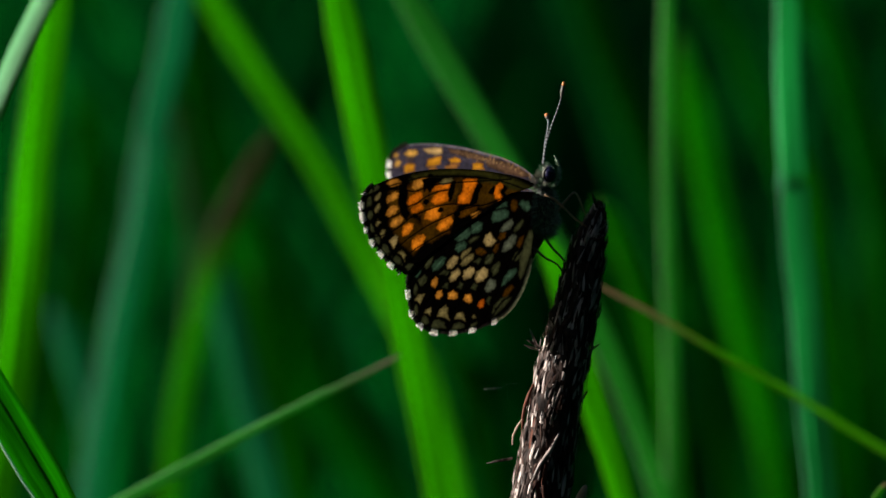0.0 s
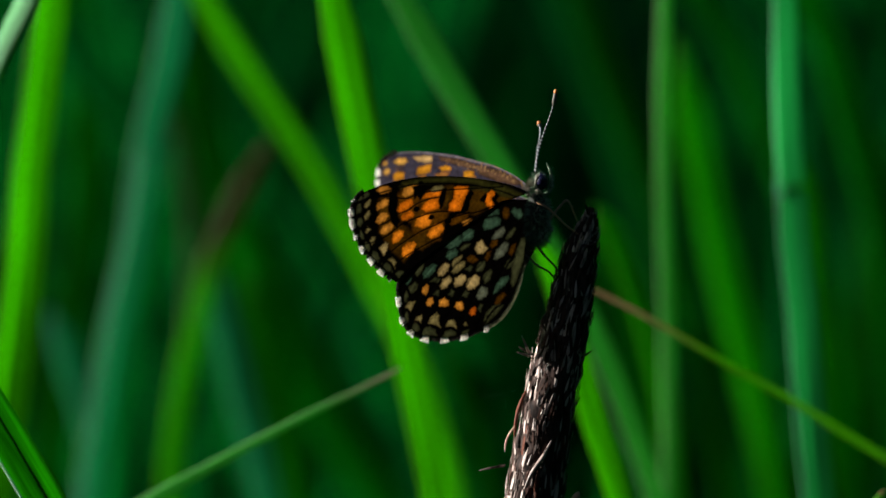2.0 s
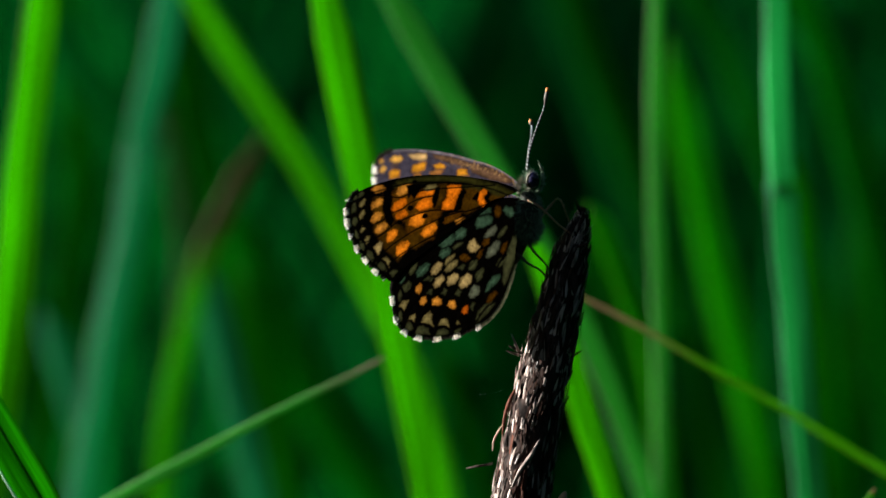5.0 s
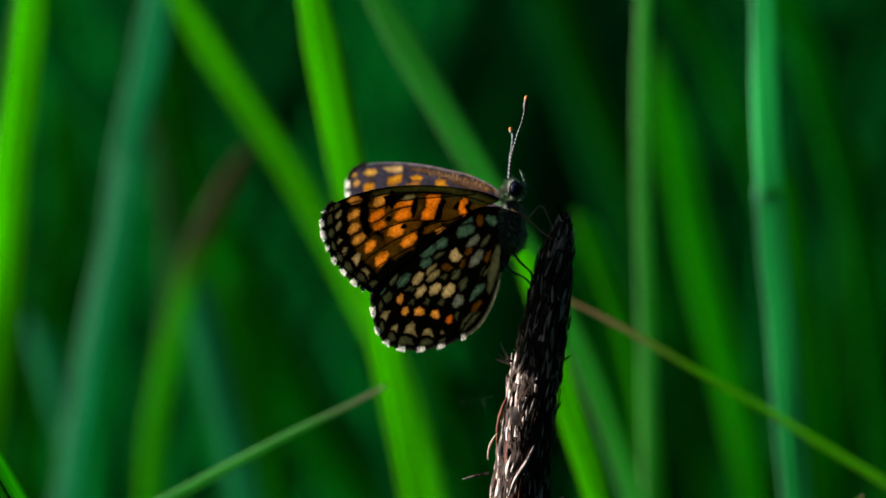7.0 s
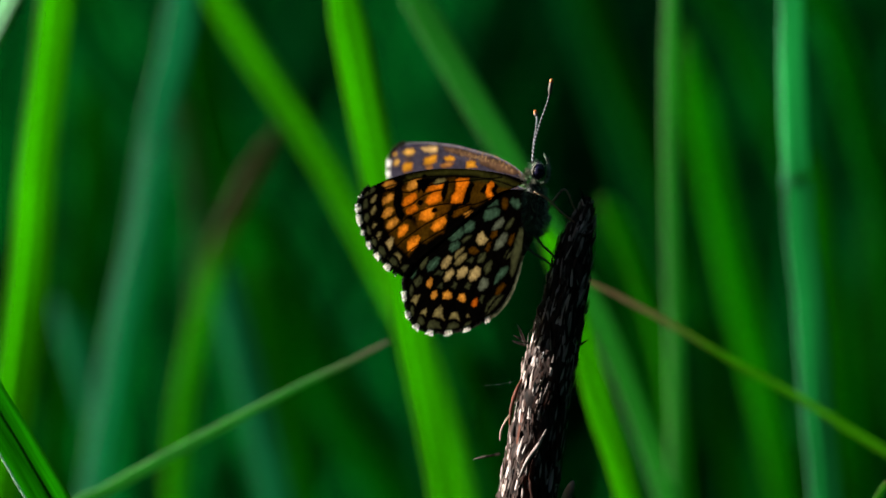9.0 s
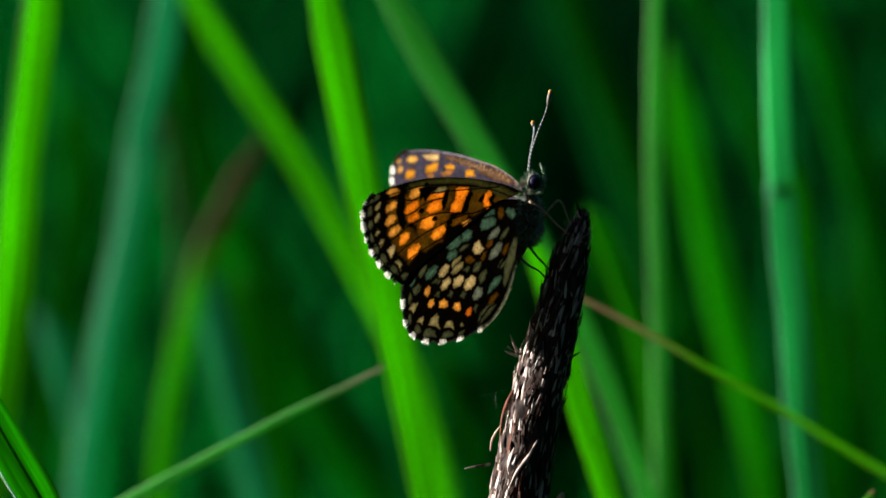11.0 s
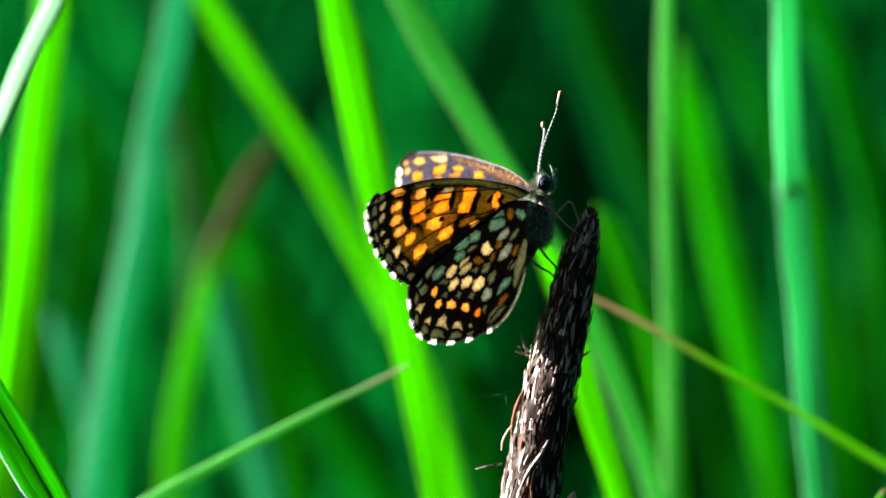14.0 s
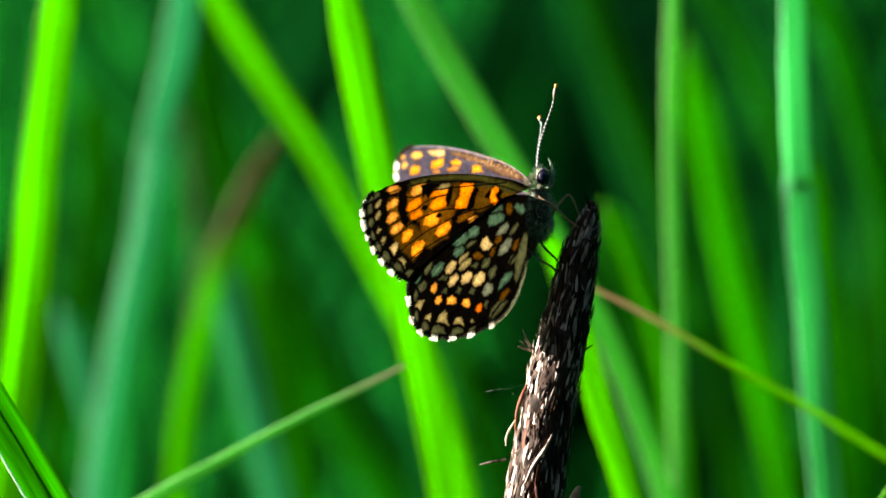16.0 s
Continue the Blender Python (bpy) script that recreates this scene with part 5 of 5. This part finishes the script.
def body_place(x, y, z):
    """From upright millimetres at the wing root to the leaning body's own space."""
    a = radians(LEAN)
    return Vector((x * math.cos(a) - z * math.sin(a), y, x * math.sin(a) + z * math.cos(a))) * MM


def hairs(bm, rng, centre, radii, count, length, down=(0, 0, -1)):
    for k in range(count):
        d = Vector((rng.gauss(0, 1), rng.gauss(0, 1), rng.gauss(0, 1))).normalized()
        p = Vector(centre) + Vector((d.x * radii[0], d.y * radii[1], d.z * radii[2]))
        d = (d + Vector(down) * 0.6 + Vector((rng.gauss(0, 0.3), rng.gauss(0, 0.3), rng.gauss(0, 0.3)))).normalized()
        ln = length * rng.uniform(0.6, 1.3)
        s = d.orthogonal().normalized() * 0.00003
        a, b, c = bm.verts.new(p + s), bm.verts.new(p - s), bm.verts.new(p + d * ln)
        bm.faces.new((a, b, c))


def butterfly():
    rng = random.Random(21)
    fly = empty("butterfly", Matrix.Translation(FLY_AT) @ pose(0, 0, 0, 0, LEAN, 0))
    tagged(fly, "orange and black chequered butterfly with half-open wings on the spike", "butterfly")
    wings = []
    for side, palette, rounds, deep in ((1, UNDER, 640, 150), (-1, UPPER, 480, 110)):
        what = "backlit orange wing with black net pattern" if side == 1 else "dark brown wing with orange spots"
        rim = FORE_LINE if side == 1 else [(0.1, 0.5), (1.0, 1.2), (3.9, 1.95), (6.9, 2.02), (9.8, 1.95), (12.7, 1.62), (14.9, 1.22), (16.8, 0.7), (18.1, 0.0)] + FORE_LINE[8:]
        f = wing("forewing", rim, FORE_TINTS if side == 1 else (), FORE_CELLS if side == 1 else UPPER_CELLS, FORE_DOTS if side == 1 else (), FORE_ARCHES if side == 1 else (),
                 FORE_VEINS, palette, rounds, deep, FORE_HUB, fly, what)
        fringe(rim, 7.0 if side == 1 else 7.6, 14.2 if side == 1 else 15.2, FORE_SPOTS, f, 31)
        h = wing("hindwing", HIND_LINE, (), HIND_CELLS if side == 1 else (), (), HIND_ARCHES if side == 1 else (), HIND_VEINS, palette, rounds, deep, HIND_HUB, fly,
                 "chequered cream, green and orange hindwing" if side == 1 else "dark brown hindwing", 0.045)
        fringe(HIND_LINE, 5.5, 17.5, HIND_SPOTS, h, 32, 14.0)
        wings.append((side, f, h))
    # thorax, furry
    bm = bmesh.new()
    c = body_place(0.55, 0, -2.2)
    egg(bm, c, (0.00115, 0.0013, 0.0026), pose(0, 0, 0, 0, -4, 0))
    part("thorax", bm, BODY_MAT, fly)
    bm = bmesh.new()
    hairs(bm, rng, c, (0.00115, 0.0013, 0.0025), 2200, 0.0006)
    hairs(bm, rng, body_place(0.9, -0.2, -3.4), (0.0009, 0.0011, 0.0013), 900, 0.0007)
    tagged(part("fur", bm, FUR_MAT, fly, "fine grey-green fur"), kind="stuff")
    bm = bmesh.new()
    tube(bm, glide([body_place(-0.1, 0.6, -4.0), body_place(-2.2, 1.3, -8), body_place(-3.6, 1.5, -11.0)], 14),
         [0.0009 + 0.0004 * math.sin(math.pi * (k + 2) / 17) - 0.00003 * k for k in range(15)], 14, 0.1)
    part("abdomen", bm, BODY_MAT, fly)
    # head with eyes, palps and collar
    bm = bmesh.new()
    hc = body_place(1.0, 0, 1.35)
    egg(bm, hc, (0.0007, 0.0008, 0.0008))
    head = part("head", bm, BODY_MAT, fly)
    for y in (-0.55, 0.55):
        bm = bmesh.new()
        egg(bm, hc + Vector((0.00012, y * 1.2 * MM, 0.0001)), (0.0006, 0.0005, 0.00082))
        eye = part("eye", bm, EYE_MAT, head, "dark blue glossy eye")
        bm = bmesh.new()
        ring = [hc + Vector((0.00012 + 0.00064 * math.cos(w), y * 1.55 * MM, 0.0001 + 0.00088 * math.sin(w))) for w in (1.75 + 0.19 * k for k in range(16))]
        tube(bm, ring, [0.00003 + 0.00006 * math.sin(math.pi * k / 15) for k in range(16)], 6, 0.3)
        part("eye_rim", bm, PALE_MAT, eye, "pale scaly rim of the eye")
        bm = bmesh.new()
        line = glide([body_place(1.25, y * 0.6, 0.15), body_place(1.85, y * 0.75, 0.5), body_place(2.08, y * 0.9, 1.4), body_place(2.02, y * 0.95, 2.3),
                      body_place(1.75 - 0.2 * y, y, 3.0 + 0.3 * y)], 14)
        tube(bm, line, [0.00012 + 0.00009 * math.sin(math.pi * min(1, k / 10)) for k in range(12)] + [0.0001, 0.00007, 0.00003], 8, 0.3)
        palp = part("palp", bm, FUR_MAT, head)
        bm = bmesh.new()
        for k in range(2, 12):
            hairs(bm, rng, line[k], (0.00018, 0.00018, 0.00018), 8, 0.00025, (0.5, 0, 0.8))
        tagged(part("palp_hair", bm, FUR_MAT, palp, "bristly grey hair"), kind="stuff")
    bm = bmesh.new()
    hairs(bm, rng, hc + Vector((-0.0002, 0, 0.0002)), (0.0006, 0.0006, 0.0008), 260, 0.0005, (-0.5, 0, 0.4))
    tagged(part("head_fur", bm, FUR_MAT, head), kind="stuff")
    bm = bmesh.new()
    hairs(bm, rng, body_place(0.15, -0.1, 0.75), (0.0005, 0.0009, 0.0006), 420, 0.0006, (-0.4, 0, 0.5))
    tagged(part("collar", bm, PALE_MAT, fly, "pale hairy collar"), kind="stuff")
    # antennae: dark, with a row of white dots, and a club
    for line in ([(0.55, -0.3, 2.3), (0.83, -0.5, 4.4), (1.4, -0.8, 6.3), (2.2, -1.1, 8.5), (2.6, -1.3, 10.45)],
                 [(0.5, 0.3, 2.3), (0.78, 0.9, 4.3), (1.05, 1.4, 5.6), (1.12, 1.7, 6.4), (0.98, 1.9, 6.95)]):
        pts = glide([body_place(*p) for p in line], 64)
        bm = bmesh.new()
        tube(bm, pts[:54], [0.00008] * 54, 8)
        ant = part("antenna", bm, BEAD_DARK, fly, "thin dark antenna with a row of white dots")
        for k in range(2, 52, 3):
            t = (pts[k + 1] - pts[k - 1]).normalized() * ((pts[1] - pts[0]).length * 0.55)
            bm = bmesh.new()
            tube(bm, [pts[k] - t, pts[k], pts[k] + t], [0.000088, 0.000098, 0.000088], 8)
            part("ring_band", bm, BEAD_PALE, ant, "white band")
        bm = bmesh.new()
        tube(bm, pts[52:63], [0.00008, 0.00011, 0.00015, 0.00018, 0.0002, 0.00021, 0.00021, 0.0002, 0.0002, 0.00019, 0.00018], 10)
        part("club", bm, CLUB_GREY, ant, "greyish club")
        bm = bmesh.new()
        egg(bm, pts[63], (0.0002, 0.0002, 0.00026), None, 12)
        part("club_tip", bm, CLUB_ORANGE, ant, "orange club tip")
    # legs that grip the spike
    for pts, mat in (([(0.6, -0.9, -0.4), (1.9, -1.3, -1.2), (3.3, -1.5, -2.6), (4.7, -1.6, -3.7), (5.8, -1.7, -4.6)], LEG_MAT),
                     ([(1.4, 0.6, -3.0), (2.9, 0.9, -1.2), (3.6, 1.0, -0.6), (4.4, 0.9, -2.2), (4.8, 0.8, -3.4)], LEG_MAT),
                     ([(0.5, -0.9, -4.6), (1.3, -1.4, -5.7), (2.2, -1.8, -6.6), (2.9, -2.0, -7.7)], DARK_LEG_MAT),
                     ([(-0.6, -0.9, -5.6), (0.6, -1.5, -6.6), (1.7, -2.0, -7.2), (2.7, -2.2, -8.6)], DARK_LEG_MAT)):
        bm = bmesh.new()
        line = glide([body_place(*p) for p in pts], 16)
        tube(bm, line, [0.00014 - 0.000004 * k for k in range(17)], 7, 0.25)
        for k in range(2, 16):
            hairs(bm, rng, line[k], (0.00008, 0.00008, 0.00008), 3, 0.00022, (0.2, 0, -1))
        part("leg", bm, mat, fly)
    return fly, wings


FORE_HUB = (8.6, -2.6)
HIND_HUB = (7.0, -7.2)
fly, WINGS = butterfly()

# ---- movement ----
# seconds, sway across and upwards in millimetres, lean in degrees
SPIKE_SWAY = [
    (0, 0.659, -0.085, -0.83), (0.5, -0.056, 0.044, 0.11), (1, 0.123, -0.041, -0.7), (1.5, 0.0, -0.0, 0.0),
    (2, 0.14, -0.041, -0.98), (2.5, -0.287, -0.0, 0.0), (3, 0.508, -0.082, -1.68), (3.5, -0.988, 0.041, 0.68),
    (3.7, -0.776, 0.036, 1.6), (5.8, -0.028, -0.041, -0.7), (6, -1.057, 0.003, 0.29), (6.5, -0.663, 0.003, -0.29),
    (7, 0.127, -0.209, -3.19), (7.5, -1.404, -0.0, 0.0), (8, -1.577, -0.041, 0.43), (8.5, -0.154, -0.126, -1.24),
    (9, -0.926, -0.041, -0.7), (9.2, -0.865, -0.047, 0.25), (11.3, -0.074, 0.008, 0.6), (11.5, -0.228, -0.0, -0.02),
    (12, 0.286, -0.038, -0.97), (12.5, 0.249, -0.041, -0.7), (13, -0.14, 0.003, 0.01), (13.5, 0.097, -0.038, -0.41),
    (14, -0.152, -0.0, -0.02), (14.5, -0.165, -0.0, 0.0), (15, -0.117, -0.0, -0.3), (15.5, 0.054, -0.041, -0.7),
    (16, -0.56, -0.041, -1.0)]
FLY_SWAY = [
    (0, 0.406, -0.003, -0.9), (0.5, -0.056, 0.044, -0.06), (1, -0.048, 0.041, -0.9), (1.5, 0.0, -0.0, 0.0),
    (2, -0.108, -0.047, -0.96), (2.5, -0.287, -0.0, -0.9), (3, 0.002, -0.083, -0.91), (3.5, -0.735, 0.041, -0.05),
    (3.7, -0.456, 0.074, -0.28), (5.8, -0.11, -0.129, -0.9), (6, -0.804, -0.168, -0.91), (6.5, -0.663, -0.085, -0.96),
    (7, -0.632, -0.209, -2.65), (7.5, -1.233, -0.171, -0.02), (8, -1.242, -0.129, -0.06), (8.5, -0.236, -0.209, -0.85),
    (9, -1.008, -0.129, -1.8), (9.2, -0.766, -0.118, -1.98), (11.3, 0.08, -0.008, 0.28), (11.5, -0.146, -0.171, -0.05),
    (12, 0.203, -0.215, -0.9), (12.5, 0.254, -0.212, -0.91), (13, -0.052, -0.085, -0.06), (13.5, 0.097, -0.127, -0.06),
    (14, 0.019, -0.171, -0.05), (14.5, 0.006, -0.171, -0.05), (15, -0.035, -0.171, -0.05), (15.5, 0.06, -0.212, -1.74),
    (16, -0.731, -0.129, -1.75)]
# seconds, the near wings' opening, by how much the far wings open further, and their lift, in degrees
WING_BEAT = [
    (0, 28.8, 11.5, 3.6), (0.5, 29.4, 11.5, 3.6), (1, 29.7, 11.5, 3.6), (1.5, 30.4, 11.5, 3.6), (2, 27.2, 11.5, 3.6), (2.5, 25.8, 11.5, 3.6),
    (3, 14.0, 10, 3.4), (3.5, 25.1, 11.5, 3.6), (3.7, 31.0, 11.5, 3.6), (5.8, 28.8, 11.5, 3.6), (6, 30.7, 11.5, 3.6), (6.5, 30.0, 11.5, 3.6),
    (7, 25.1, 11.5, 3.6), (7.5, 34.4, 11.5, 3.6), (8, 36.0, 10.5, 3.2), (8.5, 32.1, 11.5, 3.6), (9, 33.0, 11.5, 3.6), (9.2, 33.0, 11.5, 3.6),
    (11.3, 38.0, 10.5, 3.0), (11.5, 37.0, 10.5, 3.0), (12, 36.0, 10, 3.0), (12.5, 37.8, 10, 3.0), (13, 37.0, 10.5, 3.0), (13.5, 34.1, 10.5, 2.8),
    (14, 34.9, 12, 3.0), (14.5, 33.6, 13, 3.0), (15, 31.6, 13, 3.4), (15.5, 34.4, 13, 3.8), (16, 33.0, 13, 4.2)]
# seconds and sway in millimetres of the leaves that the wind moves
TALL_SWAY = [(0, 0.1), (0.5, -0.3), (1, 0.1), (1.5, 0.15), (2, -1.35), (2.5, 0.55), (3, -0.55), (3.5, 0.4), (3.7, -0.55), (5.8, -5), (7, -5), (8, -4.8),
             (8.5, -3.5), (9, -2.6), (9.2, -2.9), (11.3, -4.5), (11.5, -4.2), (12, -1.7), (12.5, -3.3), (13, -0.65), (13.2, -0.4), (13.5, 0.55), (14, 0.75),
             (14.5, 0.5), (15, -1.35), (15.5, -5), (16, -5)]
TIP_SWAY = [
    (0, -0.11, 0.4), (1.5, 0.0, 0.0), (3, 0.57, -0.4), (3.5, -1.08, -0.06), (3.7, -1.25, 0.29),
    (5.8, -0.46, 0.85), (6.5, -0.74, -0.06), (7, 0.8, -1.6), (7.5, -1.43, 0.8), (8, -2.79, 2.34),
    (8.5, -1.71, 0.8), (9, -1.71, 1.54), (9.2, -0.8, -0.4), (11.3, -0.34, 0.06), (12.5, 1.37, -0.11),
    (14.5, 0.57, 0.17), (16, -0.11, -0.46)]
LOW_SWAY = [
    (0, 0.0, 0.0), (1.5, 0.0, -0.42), (3, 0.0, -1.25), (3.5, 0.0, -1.3), (3.7, 0.0, -0.16),
    (5.8, 0.0, -0.83), (6.5, 0.0, -2.18), (7, 0.0, -2.96), (9, 0.0, -2.29), (9.2, 0.0, -2.34),
    (11.3, 0.0, 0.0), (12.5, 0.0, -0.1), (14.5, 0.0, -0.12), (16, 0.0, -1.98)]
THIN_SWAY = [(0, 0), (1.5, 0), (3, 0.8), (3.5, -0.2), (3.7, -0.3), (5.8, -1.1), (6.5, -1.1), (7, -0.6), (7.5, -1.1), (8, -1.2), (8.5, -0.5), (9, -0.7), (11.3, -0.9), (12.5, -0.7), (14.5, -0.8), (16, -0.7)]


def motions():
    walk(spike, [(t, pose(SPIKE_AT.x + x * MM, SPIKE_AT.y, SPIKE_AT.z + z * MM, 0, a, 0)) for t, x, z, a in SPIKE_SWAY])
    walk(fly, [(t, pose(FLY_AT.x + x * MM, FLY_AT.y, FLY_AT.z + z * MM, 0, LEAN + a, 0)) for t, x, z, a in FLY_SWAY])
    for side, f, h in WINGS:
        for ob, gap in ((f, 0.0), (h, -0.25)):
            walk(ob, [(t, pose(0, gap * MM * side, 0, 0, 0, a) if side == 1 else pose(0, gap * MM * side, 0, 0, lift, -(a + more))) for t, a, more, lift in WING_BEAT])
    walk(tall_leaf, [(t, Matrix.Translation(TALL_ROOT) @ pose(0, 0, 0, 0, math.degrees(x * MM / 0.55), 0)) for t, x in TALL_SWAY])
    for leaf, root, sway in ((tip_leaf, TIP_ROOT, TIP_SWAY), (low_leaf, LOW_ROOT, LOW_SWAY)):
        walk(leaf, [(t, Matrix.Translation(root + Vector((x, 0, z)) * MM)) for t, x, z in sway])
    walk(thin_leaf, [(t, Matrix.Translation(THIN_ROOT + Vector((0, 0, z)) * MM)) for t, z in THIN_SWAY])


motions()
